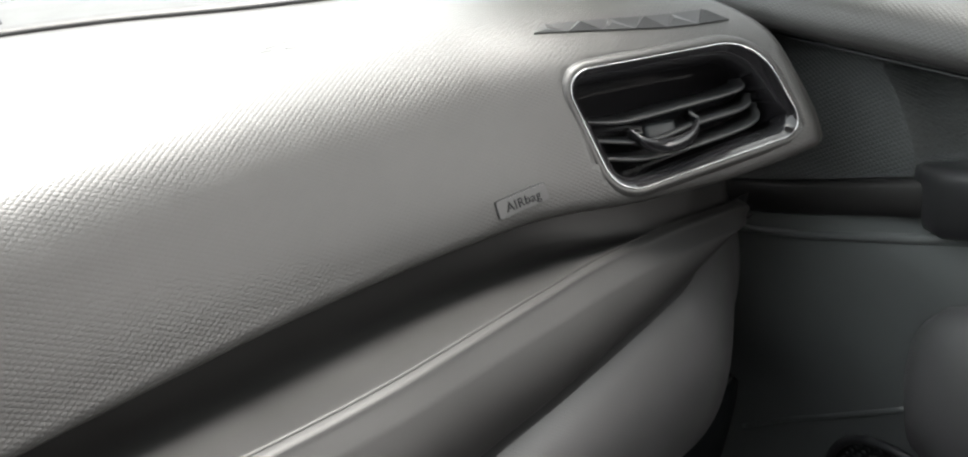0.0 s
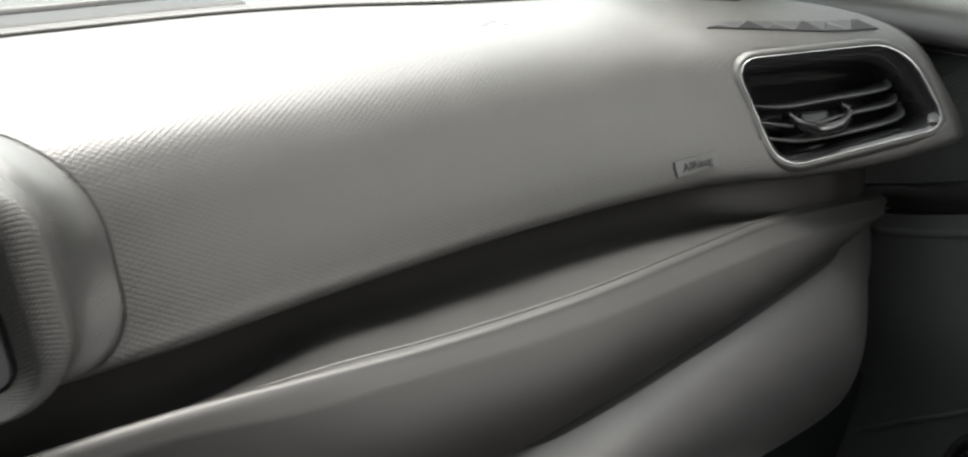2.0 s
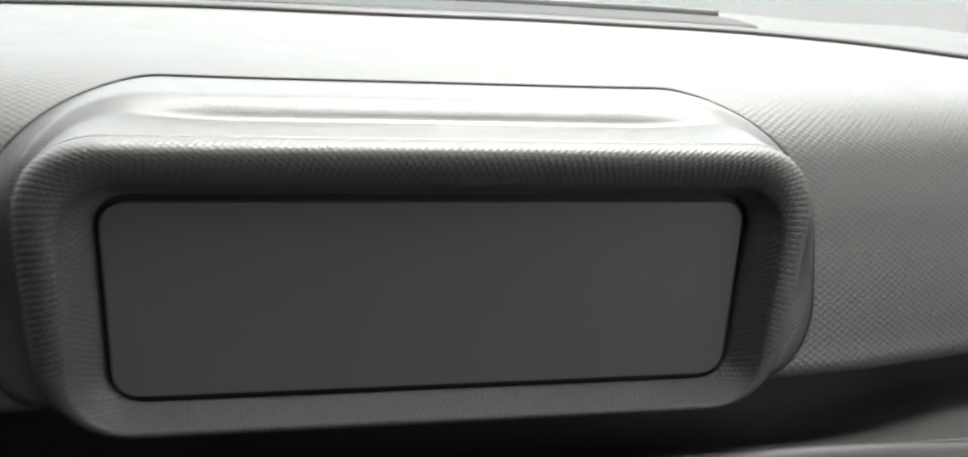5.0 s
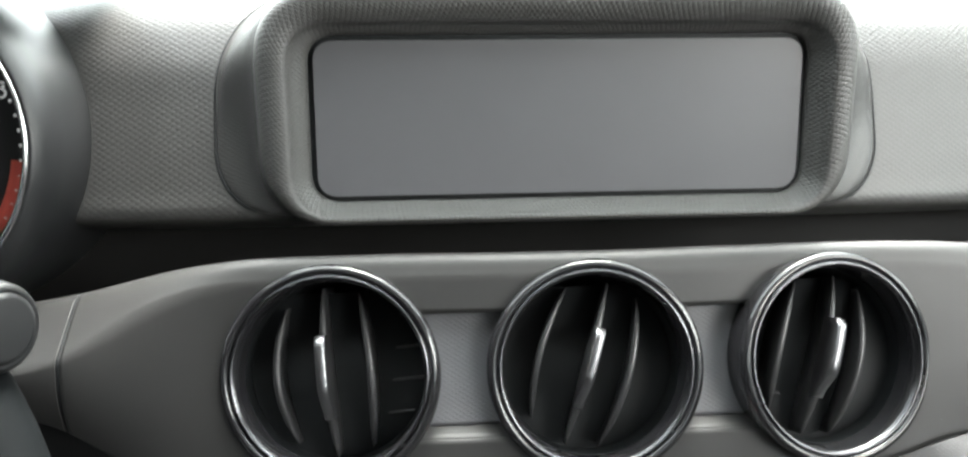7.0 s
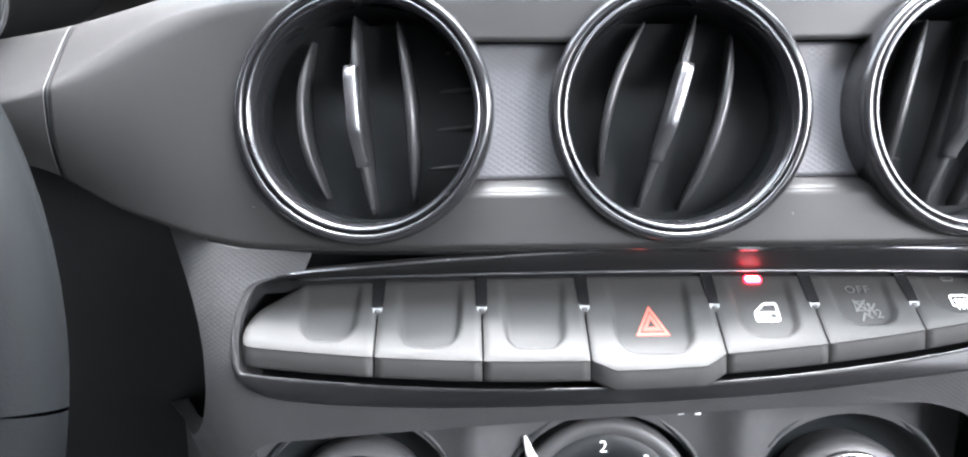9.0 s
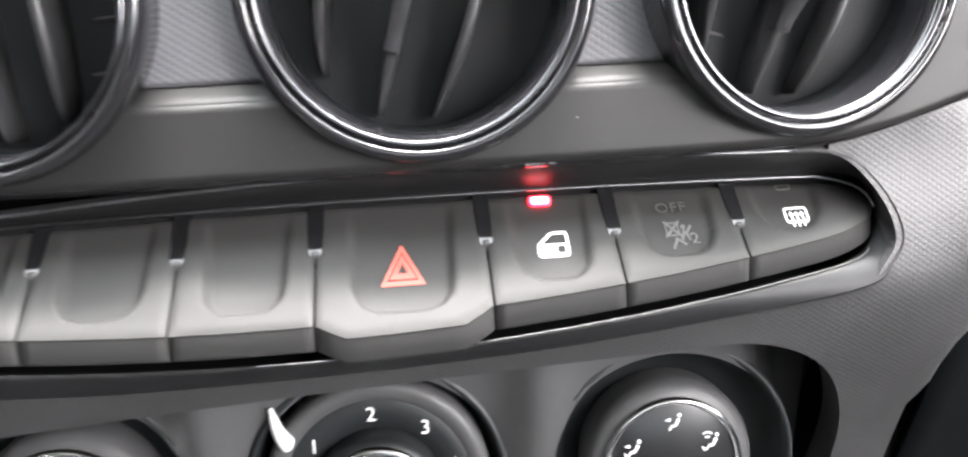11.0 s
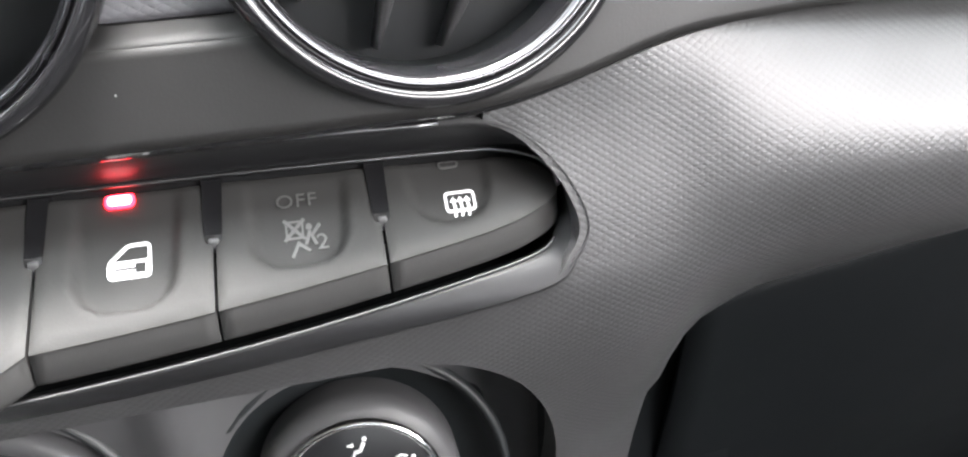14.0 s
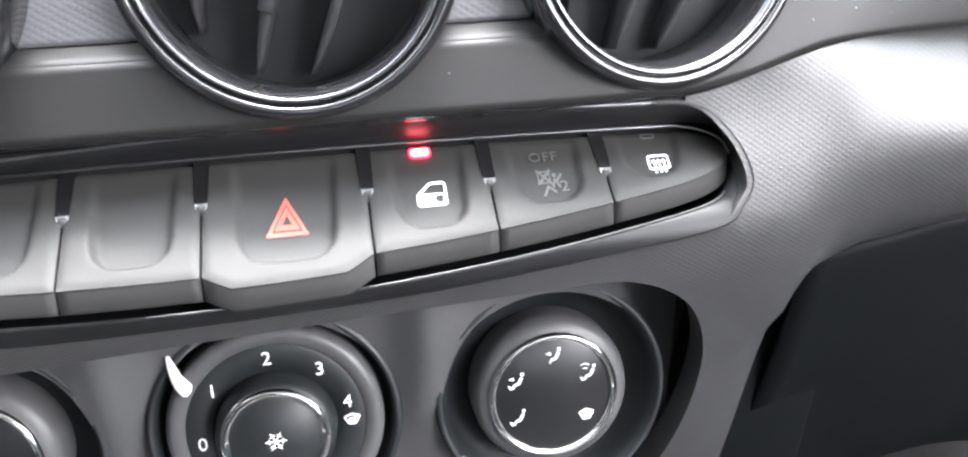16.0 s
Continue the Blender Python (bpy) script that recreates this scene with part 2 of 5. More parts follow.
def patch(outline, holes, step, lift, rim=(0, 0, 0), hole_rim=None):
    """A surface over a 2D outline with holes, raised by lift(a, b) to a 3D point; its borders turn back by rim."""
    pts, edges = [], []

    def ring(poly):
        start = len(pts)
        for i, a in enumerate(poly):
            a, b = Vector(a), Vector(poly[(i + 1) % len(poly)])
            cnt = max(1, int((b - a).length / step + 0.5))
            pts.extend(a.lerp(b, k / cnt) for k in range(cnt))
        n = len(pts) - start
        edges.extend((start + k, start + (k + 1) % n) for k in range(n))
    ring(outline)
    for h in holes:
        ring(h)
    xs, ys = [p[0] for p in outline], [p[1] for p in outline]
    y, odd = min(ys) + step * 0.7, 0
    while y < max(ys):
        x = min(xs) + step * (0.7 + 0.5 * odd)
        while x < max(xs):
            if inside(outline, x, y) and not any(inside(h, x, y) for h in holes):
                if min(edge_distance(q, x, y) for q in [outline, *holes]) > step * 0.45:
                    pts.append(Vector((x, y)))
            x += step
        y += step * 0.87
        odd = 1 - odd
    res = delaunay_2d_cdt(pts, edges, [], 2, 1e-6)
    vs, fs = res[0], res[2]
    bm = bmesh.new()
    uvl = bm.loops.layers.uv.new("UVMap")
    bv = {}
    for f in fs:
        c = (vs[f[0]] + vs[f[1]] + vs[f[2]]) / 3
        area = abs((vs[f[1]] - vs[f[0]]).cross(vs[f[2]] - vs[f[0]]))
        if area > step * step * 0.004 and (not inside(outline, c.x, c.y) or any(inside(h, c.x, c.y) for h in holes)):
            continue
        for i in f:
            if i not in bv:
                bv[i] = bm.verts.new(lift(vs[i].x, vs[i].y))
        try:
            face = bm.faces.new([bv[i] for i in f])
        except ValueError:
            continue
        for lp, i in zip(face.loops, f):
            lp[uvl].uv = vs[i]
    if Vector(rim).length > 0:
        bm.edges.ensure_lookup_table()
        border = [e for e in bm.edges if len(e.link_faces) == 1]
        for e in border:
            e.smooth = False
        res = bmesh.ops.extrude_edge_only(bm, edges=border)
        bmesh.ops.translate(bm, verts=[g for g in res["geom"] if isinstance(g, bmesh.types.BMVert)], vec=rim)
    bmesh.ops.recalc_face_normals(bm, faces=bm.faces)
    return bm


def block(a, b, bevel=0.0):
    """A box between two corners with bevelled edges."""
    bm = bmesh.new()
    bmesh.ops.create_cube(bm, size=1)
    for v in bm.verts:
        v.co = [a[i] + (v.co[i] + 0.5) * (b[i] - a[i]) for i in range(3)]
    if bevel:
        bmesh.ops.bevel(bm, geom=list(bm.edges), offset=bevel, segments=2, affect="EDGES", profile=0.6)
    return bm


def tube(path, radius, n=12, caps=True):
    """A round bar along a path; radius a number or one for each point."""
    p = [Vector(q) for q in path]
    loops = []
    side = None
    for i, c in enumerate(p):
        d = (p[min(i + 1, len(p) - 1)] - p[max(i - 1, 0)]).normalized()
        if side is None:
            side = d.orthogonal().normalized()
        side = (side - d * side.dot(d)).normalized()
        up = d.cross(side)
        r = radius[i] if isinstance(radius, (list, tuple)) else radius
        loops.append([c + (side * math.cos(6.28318 * k / n) + up * math.sin(6.28318 * k / n)) * r for k in range(n)])
    return skin(loops, caps, caps)


def join(*bms):
    """Several bmeshes of one part as one."""
    out = bmesh.new()
    for b in bms:
        me = bpy.data.meshes.new("tmp")
        b.to_mesh(me)
        b.free()
        out.from_mesh(me)
        bpy.data.meshes.remove(me)
    return out


def moved(bm, m):
    bm.transform(m)
    return bm


def letters(text, size, depth=0.0002, spread=1.0):
    """Raised letters in the built-in font as a bmesh in the xy plane, centred."""
    cu = bpy.data.curves.new("letters", "FONT")
    cu.body, cu.size, cu.extrude, cu.align_x, cu.align_y, cu.space_character = text, size, depth, "CENTER", "CENTER", spread
    ob = bpy.data.objects.new("letters", cu)
    scene.collection.objects.link(ob)
    me = bpy.data.meshes.new_from_object(ob.evaluated_get(bpy.context.evaluated_depsgraph_get()))
    bm = bmesh.new()
    bm.from_mesh(me)
    bpy.data.objects.remove(ob)
    bpy.data.curves.remove(cu)
    bpy.data.meshes.remove(me)
    return bm

# ---- the car round the dashboard ----
def structure(name, bm, mat, label, category, thick=0.0, smooth=True):
    return tagged(part(name, bm, mat, None, thick=thick, smooth=smooth), label, category, kind="structure")


structure("ground", block((-150, -150, -0.4), (150, 150, -0.35)), M_ASPHALT, "grey asphalt ground outside the car", "ground", smooth=False)
structure("floor", block((-0.86, -1.9, -0.04), (0.86, 0.56, 0.0), 0.005), M_CARPET, "dark carpeted floor of the car", "floor", smooth=False)
structure("wall_front", block((-0.86, 0.50, 0.0), (0.86, 0.56, 0.70), 0.005), M_DARK, "dark bulkhead behind the dashboard", "wall", smooth=False)
structure("wall_rear", block((-0.86, -1.95, 0.0), (0.86, -1.88, 0.78), 0.005), M_DARK, "dark rear wall of the cabin", "wall", smooth=False)
roof_rows = []
for x in np.linspace(-0.72, 0.72, 13):
    roof_rows.append([Vector((x, y, z - 0.10 * (x / 0.72) ** 2)) for y, z in spline([(-0.30, 1.18), (-0.6, 1.22), (-1.2, 1.22), (-1.9, 1.12)], 6)])
structure("ceiling", loft(roof_rows), M_CLOTH, "pale cloth roof lining of the car", "ceiling", thick=0.02)
for sx, nm in ((-1, "wall_west"), (1, "wall_east")):
    structure(nm, block((min(sx * 0.90, sx * 0.97), -1.9, 0.0), (max(sx * 0.90, sx * 0.97), 0.52, 0.66), 0.01), M_DARK, "dark side wall of the cabin behind the door panel", "wall", smooth=False)
    structure("trim", tube([(sx * 0.82, -1.90, 0.66), (sx * 0.76, -1.86, 0.92), (sx * 0.66, -1.82, 1.14)], 0.07, 14), M_CLOTH, "pale rear pillar trim", "pillar")
    pil = spline([(sx * 0.83, 0.50, 0.72), (sx * 0.78, 0.10, 0.95), (sx * 0.70, -0.30, 1.13), (sx * 0.66, -0.6, 1.15)], 8)
    structure("trim", tube(pil, 0.075, 16), M_CLOTH, "pale windscreen pillar trim", "pillar")
    structure("trim", tube([(sx * 0.83, -0.75, 0.6), (sx * 0.78, -0.72, 0.9), (sx * 0.68, -0.68, 1.16)], 0.06, 14), M_CLOTH, "pale middle pillar trim", "pillar")
glass_rows = [[Vector((x, 0.56 - 0.10 * (x / 0.8) ** 2 - 0.86 * k / 12, 0.72 + 0.46 * k / 12)) for k in range(13)] for x in np.linspace(-0.8, 0.8, 17)]
screen_ob = structure("window_1", loft(glass_rows), M_GLASS, "clear sloping windscreen glass", "windscreen", thick=0.005)
screen_ob.visible_shadow = False
# the left pane is cut short to let in less light on the driver's side
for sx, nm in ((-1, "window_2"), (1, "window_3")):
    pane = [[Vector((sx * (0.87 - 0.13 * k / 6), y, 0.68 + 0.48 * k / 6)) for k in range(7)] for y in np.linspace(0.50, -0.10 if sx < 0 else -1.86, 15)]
    structure(nm, loft(pane), M_DIM_GLASS, "side window glass darkened to dim the daylight", "window", thick=0.004)
# unseen walls added to keep left and rear light off the dashboard
structure("wall_left_blocker", loft([[Vector((-0.88 + 0.15 * k / 6, y, 0.64 + 0.54 * k / 6)) for k in range(7)] for y in np.linspace(-0.09, -1.9, 11)]), M_DARK, "unseen dark wall added to block light from the driver's side", "wall", thick=0.02)
structure("wall_rear_blocker", block((-0.80, -1.95, 0.775), (-0.06, -1.90, 1.18), 0.005), M_DARK, "unseen dark wall added to block light from the rear left", "wall", smooth=False)
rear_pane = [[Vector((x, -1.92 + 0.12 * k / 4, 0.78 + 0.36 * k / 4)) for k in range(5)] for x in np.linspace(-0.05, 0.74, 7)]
structure("window_4", loft(rear_pane), M_DIM_GLASS, "rear window glass darkened to dim the daylight", "window", thick=0.004)

# ---- dashboard pad ----
CREASE_Y = curve_of([(-0.80, 0.09), (-0.55, 0.085), (-0.40, 0.06), (-0.16, 0.013), (0, 0.008), (0.16, 0.013), (0.26, 0.033), (0.37, 0.056), (0.48, 0.075), (0.55, 0.078), (0.63, 0.058), (0.70, 0.040), (0.76, 0.022), (0.80, 0.012)])
CREASE_Z = curve_of([(-0.80, 0.63), (-0.48, 0.632), (-0.30, 0.645), (-0.16, 0.651), (0, 0.652), (0.16, 0.651), (0.37, 0.641), (0.48, 0.632), (0.58, 0.6265), (0.65, 0.6235), (0.70, 0.6245), (0.74, 0.630), (0.765, 0.635), (0.80, 0.640)])
PAD_RISE = curve_of([(-0.8, 1.15), (0.45, 1.17), (0.6, 1.2), (0.68, 1.15), (0.74, 1.02), (0.765, 0.95), (0.8, 0.9)])
PAD_STEEP = curve_of([(-0.8, 0.9), (-0.5, 0.75), (-0.16, 0.0), (0.16, 0.0), (0.30, 0.25), (0.45, 0.6), (0.6, 1.0), (0.8, 1.0)])
GENTLE = [(0.0, 0.0), (0.003, 0.010), (0.008, 0.026), (0.015, 0.047), (0.024, 0.071), (0.040, 0.091), (0.070, 0.102), (0.13, 0.104), (0.28, 0.099), (0.42, 0.092)]
STEEPER = [(0.0, 0.0), (0.002, 0.008), (0.009, 0.021), (0.026, 0.044), (0.050, 0.069), (0.085, 0.082), (0.14, 0.088), (0.22, 0.089), (0.33, 0.089), (0.42, 0.089)]


def pad_profile(x):
    yc, zc, rise, k = CREASE_Y(x), CREASE_Z(x), PAD_RISE(x), PAD_STEEP(x)
    under = [(0.040, -0.016), (0.016, -0.009), (0.004, -0.0045)]
    pts = [(yc + a, zc + b) for a, b in under]
    for (a, b), (c, d) in zip(GENTLE, STEEPER):
        pts.append((yc + a + (c - a) * k, zc + b + (d * rise - b) * k))
    pts[-1] = (min(pts[-1][0], 0.50), pts[-1][1])
    return [Vector((x, p.x, p.y)) for p in spline(pts, 6)]


def pad_y(x, z):
    """Depth of the pad's face at a height."""
    pr = pad_profile(x)[18:]
    for a, b in zip(pr, pr[1:]):
        if a.z <= z <= b.z:
            return a.y + (b.y - a.y) * (z - a.z) / max(b.z - a.z, 1e-9)
    return pr[0].y if z < pr[0].z else 0.17


def pad_z(x, y):
    pr = pad_profile(x)[18:]
    for a, b in zip(pr, pr[1:]):
        if a.y <= y <= b.y:
            return a.z + (b.z - a.z) * (y - a.y) / max(b.y - a.y, 1e-9)
    return pr[-1].z


dash = thing("dashboard", "dark grey grained plastic car dashboard with satin trim", "dashboard", at=(0, 0.2, 0.3))
# side vent frame: centre, axis along its width, axis up its face
VENT_C = Vector((0.681, 0.0665, 0.666))
VENT_U = Vector((0.962, -0.277, 0.0)).normalized()
VENT_V = Vector((0.277 * math.sin(radians(29)), 0.962 * math.sin(radians(29)), math.cos(radians(29)))).normalized()
VENT_N = VENT_U.cross(VENT_V)
VENT_M = Matrix((VENT_U, VENT_V, VENT_N)).transposed().to_4x4()
VENT_M.translation = VENT_C


def vent_outline(grow=0.0):
    g = grow
    return fillet([(-0.085 - g, 0.0425 + g), (0.0605 + g, 0.0425 + g), (0.084 + g, -0.028 - g), (-0.0635 - g, -0.044 - g)], [0.022 + g, 0.030 + g, 0.019 + g, 0.022 + g], 10)


pad_rows = [pad_profile(x) for x in np.linspace(-0.80, 0.762, 391)]
for x, back, drop in ((0.768, 0.003, 0.001), (0.773, 0.009, 0.003), (0.777, 0.018, 0.007), (0.779, 0.032, 0.014), (0.780, 0.06, 0.03)):
    pad_rows.append([p + Vector((0, back, -drop * smooth_step(0.62, 0.70, p.z))) for p in pad_profile(x)])
pad_bm = loft(pad_rows)
# the pad opens where the side vent sits: faces behind its mouth are left out
mouth = vent_outline(0.0025)
inv = VENT_M.inverted()
gone = []
for f in pad_bm.faces:
    q = inv @ f.calc_center_median()
    if abs(q.z) < 0.05 and inside(mouth, q.x, q.y) and q.z < 0.03:
        gone.append(f)
# keep a firm rim: the opening is closed again by the vent nacelle
bmesh.ops.delete(pad_bm, geom=gone, context="FACES")
part("upper_pad", pad_bm, M_PAD, dash, thick=0.002)

# raised nacelle round the side vent, blending into the pad
nac = []
base = vent_outline(0.0)
for grow, out in ((0.0, 0.000), (0.0006, 0.0036), (0.0016, 0.0048), (0.0030, 0.0044), (0.0052, 0.0020), (0.0072, -0.004), (0.0085, -0.014)):
    nac.append([VENT_M @ Vector((x, y, out)) for x, y in vent_outline(grow)])
part("vent_nacelle", skin(nac), M_PAD, dash, thick=0.001)

# three-sided facets in a hollow beside the windscreen corner
facet = bmesh.new()
fx = [k / 6 for k in range(7)]


def facet_vert(s, v, up):
    q = VENT_M @ Vector((-0.088 + 0.145 * s, v + 0.012, -0.008))
    return facet.verts.new((q.x, q.y, pad_z(min(q.x, 0.765), q.y) + 0.0012 + up))


lo = [facet_vert(s, 0.068 + 0.016 * (1 - s) ** 2, 0) for s in fx]
hi = [facet_vert(s + 0.08, 0.104, 0) for s in fx[:-1]]
pk = [facet_vert(s + 0.07, 0.086, 0.0042 if i % 2 else 0.0012) for i, s in enumerate(fx[:-1])]
for i in range(6):
    facet.faces.new((lo[i], lo[i + 1], pk[i]))
    facet.faces.new((lo[i + 1], hi[i], pk[i]))
    facet.faces.new((lo[i], pk[i], hi[i]))
    if i:
        facet.faces.new((lo[i], hi[i], hi[i - 1]))
part("facet_ornament", facet, M_SMOOTH, dash, "smooth plastic strip of three-sided facets", smooth=False, thick=0.002)

# smooth ledge along the windscreen foot, with the demister slot in it
LEDGE_Y = curve_of([(-0.6, 0.28), (-0.48, 0.325), (-0.4, 0.350), (-0.3, 0.374), (-0.16, 0.380), (0, 0.370), (0.16, 0.380), (0.3, 0.374), (0.4, 0.350), (0.48, 0.325), (0.6, 0.28), (0.72, 0.22)])
ledge, slot, lip = [], [], []
for x in np.linspace(-0.60, 0.72, 90):
    y0 = LEDGE_Y(x)
    row = [(y0 - 0.001, -0.001), (y0, 0.002), (y0 + 0.002, 0.0034), (y0 + 0.02, 0.0036), (y0 + 0.06, 0.0034), (y0 + 0.10, 0.0034), (0.56, 0.004)]
    ledge.append([Vector((x, y, pad_z(min(x, 0.76), min(y, 0.46)) + 0.001 + h)) for y, h in row])
    if -0.34 < x < 0.33:
        z = pad_z(x, y0 + 0.05) + 0.0075
        slot.append([Vector((x, y0 + a, z + h)) for a, h in ((0.028, -0.003), (0.031, 0.0), (0.038, 0.0004), (0.090, 0.0004), (0.102, 0.0), (0.105, -0.003))])
        lip.append([Vector((x, y0 + a, z + h)) for a, h in ((0.105, -0.003), (0.107, 0.004), (0.113, 0.005), (0.122, 0.004), (0.125, -0.003))])
part("windscreen_ledge", loft(ledge), M_TRIM, dash, "smooth grey ledge at the windscreen foot", thick=0.001)
part("demister_slot", loft(slot), M_BLACK, dash, "dark demister slot")
part("slot_lip", loft(lip), M_TRIM, dash, "raised lip behind the demister slot")

# airbag plate and its letters
lab_x, lab_z, LAB_D = 0.5495, 0.6410, -0.0006
lab_p = Vector((lab_x, pad_y(lab_x, lab_z), lab_z))
lab_u = (Vector((lab_x + 0.016, pad_y(lab_x + 0.016, lab_z - LAB_D), lab_z - LAB_D)) - Vector((lab_x - 0.016, pad_y(lab_x - 0.016, lab_z + LAB_D), lab_z + LAB_D))).normalized()
lab_v = (Vector((lab_x, pad_y(lab_x, lab_z + 0.005), lab_z + 0.005)) - Vector((lab_x, pad_y(lab_x, lab_z - 0.005), lab_z - 0.005))).normalized()
lab_n = lab_u.cross(lab_v).normalized()
lab_v = lab_n.cross(lab_u).normalized()
LAB = Matrix((lab_u, lab_v, lab_n)).transposed().to_4x4()
LAB.translation = lab_p + lab_n * 0.0034
rim_out = fillet([(-0.0196, 0.0062), (0.0194, 0.0062), (0.0194, -0.0058), (-0.0196, -0.0058)], 0.0022, 5)
part("plate_edge", moved(patch(rim_out, [], 0.003, lambda a, b: Vector((a, b, -0.0006)), rim=(0, 0, -0.006)), LAB), M_DARK, dash, "dark edge round the airbag plate")
plate_out = fillet([(-0.0190, 0.0055), (0.0190, 0.0055), (0.0190, -0.0055), (-0.0190, -0.0055)], 0.002, 5)
plate = part("airbag_plate", moved(patch(plate_out, [], 0.003, lambda a, b: Vector((a, b, 0.0)), rim=(0, 0, -0.006)), LAB), M_PLATE, dash, "smooth grey recessed plate")
part("lettering", moved(letters("AIRbag", 0.0086, 0.0002, 1.08), LAB @ pose(0, -0.0004, 0.0004)), M_BLACK, plate, "dark stamped lettering", smooth=False)

# ---- display hood on the centre of the pad ----
N_LOOP = 160


def rounded_loop(hx, zt, zb, r, n=N_LOOP):
    """n points evenly round a rounded rectangle, from the middle of its top, each with its outward direction."""
    poly = fillet([(-hx, zt), (hx, zt), (hx, zb), (-hx, zb)], [r, r, min(r, 0.03), min(r, 0.03)], 16)
    p = np.array(poly + [poly[0]])
    seg = np.hypot(*np.diff(p, axis=0).T)
    s = np.concatenate([[0], np.cumsum(seg)])
    mid = float(np.interp(0.0, [-hx + r, hx - r], [s[16], s[17]]))
    t = (np.linspace(0, s[-1], n, endpoint=False) + mid) % s[-1]
    q = np.stack([np.interp(t, s, p[:, 0]), np.interp(t, s, p[:, 1])], 1)
    d = np.roll(q, -1, 0) - np.roll(q, 1, 0)
    d /= np.hypot(*d.T)[:, None]
    return [(x, z, -b, a) for (x, z), (b, a) in zip(q, np.stack([d[:, 1], d[:, 0]], 1))]


# half width, top, bottom, corner radius; depth at the sides, along the top and along the bottom; lift of the top at the corners
HOOD_RINGS = [(0.1125, 0.7312, 0.6578, 0.012, 0.003, 0.004, -0.0005, 0), (0.1132, 0.7320, 0.6568, 0.0125, 0.000, 0.002, -0.0030, 0), (0.1180, 0.7350, 0.6538, 0.016, -0.0055, -0.0015, -0.0078, 0),
              (0.1201, 0.7362, 0.6524, 0.018, -0.0086, -0.0040, -0.0106, 0), (0.1206, 0.7367, 0.6519, 0.0186, -0.0093, -0.0050, -0.0111, 0), (0.1218, 0.7388, 0.6512, 0.0203, -0.0101, -0.0074, -0.0112, 0),
              (0.1252, 0.7432, 0.6500, 0.0235, -0.0102, -0.0100, -0.0102, 0), (0.1290, 0.7474, 0.6490, 0.0265, -0.0084, -0.0104, -0.0078, 0), (0.1320, 0.7499, 0.6484, 0.0288, -0.0050, -0.0086, -0.0035, 0),
              (0.1339, 0.7509, 0.6482, 0.0305, -0.0005, -0.0040, 0.002, 0), (0.1348, 0.7509, 0.6484, 0.0318, 0.004, 0.005, 0.007, 0.0002), (0.1358, 0.7506, 0.6488, 0.0335, 0.0085, 0.0145, 0.011, 0.0010),
              (0.1370, 0.7498, 0.6492, 0.0360, 0.0118, 0.0225, 0.013, 0.0024), (0.1392, 0.7530, 0.6496, 0.0395, 0.0146, 0.0265, 0.015, 0.0006), (0.1415, 0.7557, 0.6498, 0.0425, 0.0166, 0.0305, 0.016, -0.0006),
              (0.1445, 0.7566, 0.6500, 0.0465, 0.0188, 0.0350, 0.016, 0), (0.1490, 0.7566, 0.6502, 0.0510, 0.0212, 0.048, 0.016, 0), (0.1535, 0.7557, 0.6503, 0.0550, 0.0235, 0.0615, 0.016, 0)]


def pad_rest(x, z):
    return pad_y(max(-0.16, min(x, 0.16)), min(z, 0.7548))


PROUD = curve_of([(0.1358, 0.009), (0.1370, 0.0065), (0.1392, 0.0048), (0.1415, 0.0038), (0.1445, 0.0032), (0.1490, 0.0026), (0.1535, 0.0020)])


def hood_loop(hx, zt, zb, r, ys, yt, yb, lift):
    out = []
    for x, z, nx, nz in rounded_loop(hx, zt, zb, r):
        top, low = max(0.0, nz) ** 2, max(0.0, -nz) ** 2
        k = smooth_step(0.070, 0.118, abs(x))
        y = ys * nx * nx + yt * top + yb * low
        rest = pad_rest(x, z) - PROUD(hx)
        y = 0.5 * (y + rest - math.hypot(y - rest, 0.004))
        out.append(Vector((x, y, z + lift * top * k)))
    return out


def seam_loop(hx, zt, zb, r, out=0.0):
    return [Vector((x, pad_rest(x, z) - out, z + out * max(0.0, nz))) for x, z, nx, nz in rounded_loop(hx, zt, zb, r)]


hood_loops = [hood_loop(*ring) for ring in HOOD_RINGS] + [seam_loop(0.1580, 0.7533, 0.6504, 0.058, 0.0012)]


def dense(loops, n=3):
    cols = [spline([lp[i] for lp in loops], n) for i in range(len(loops[0]))]
    return [[c[k] for c in cols] for k in range(len(cols[0]))]


part("display_hood", skin(dense(hood_loops[:10])), M_HOOD, dash, "grained surround hooding the display", thick=0.001)
part("hood_skirt", skin(dense(hood_loops[9:])), M_FOOT, dash, "finely grained stepped skirt of the hood", thick=0.001)
seam = seam_loop(0.1584, 0.7537, 0.6500, 0.058, 0.0013)
low_from = next(i for i, p in enumerate(seam) if p.z < 0.6508)
low_to = max(i for i, p in enumerate(seam) if p.z < 0.6508)
part("hood_seam", tube(seam[low_to + 1:] + seam[:low_from], 0.0007, 6, False), M_BLACK, dash, "dark seam at the hood's foot")

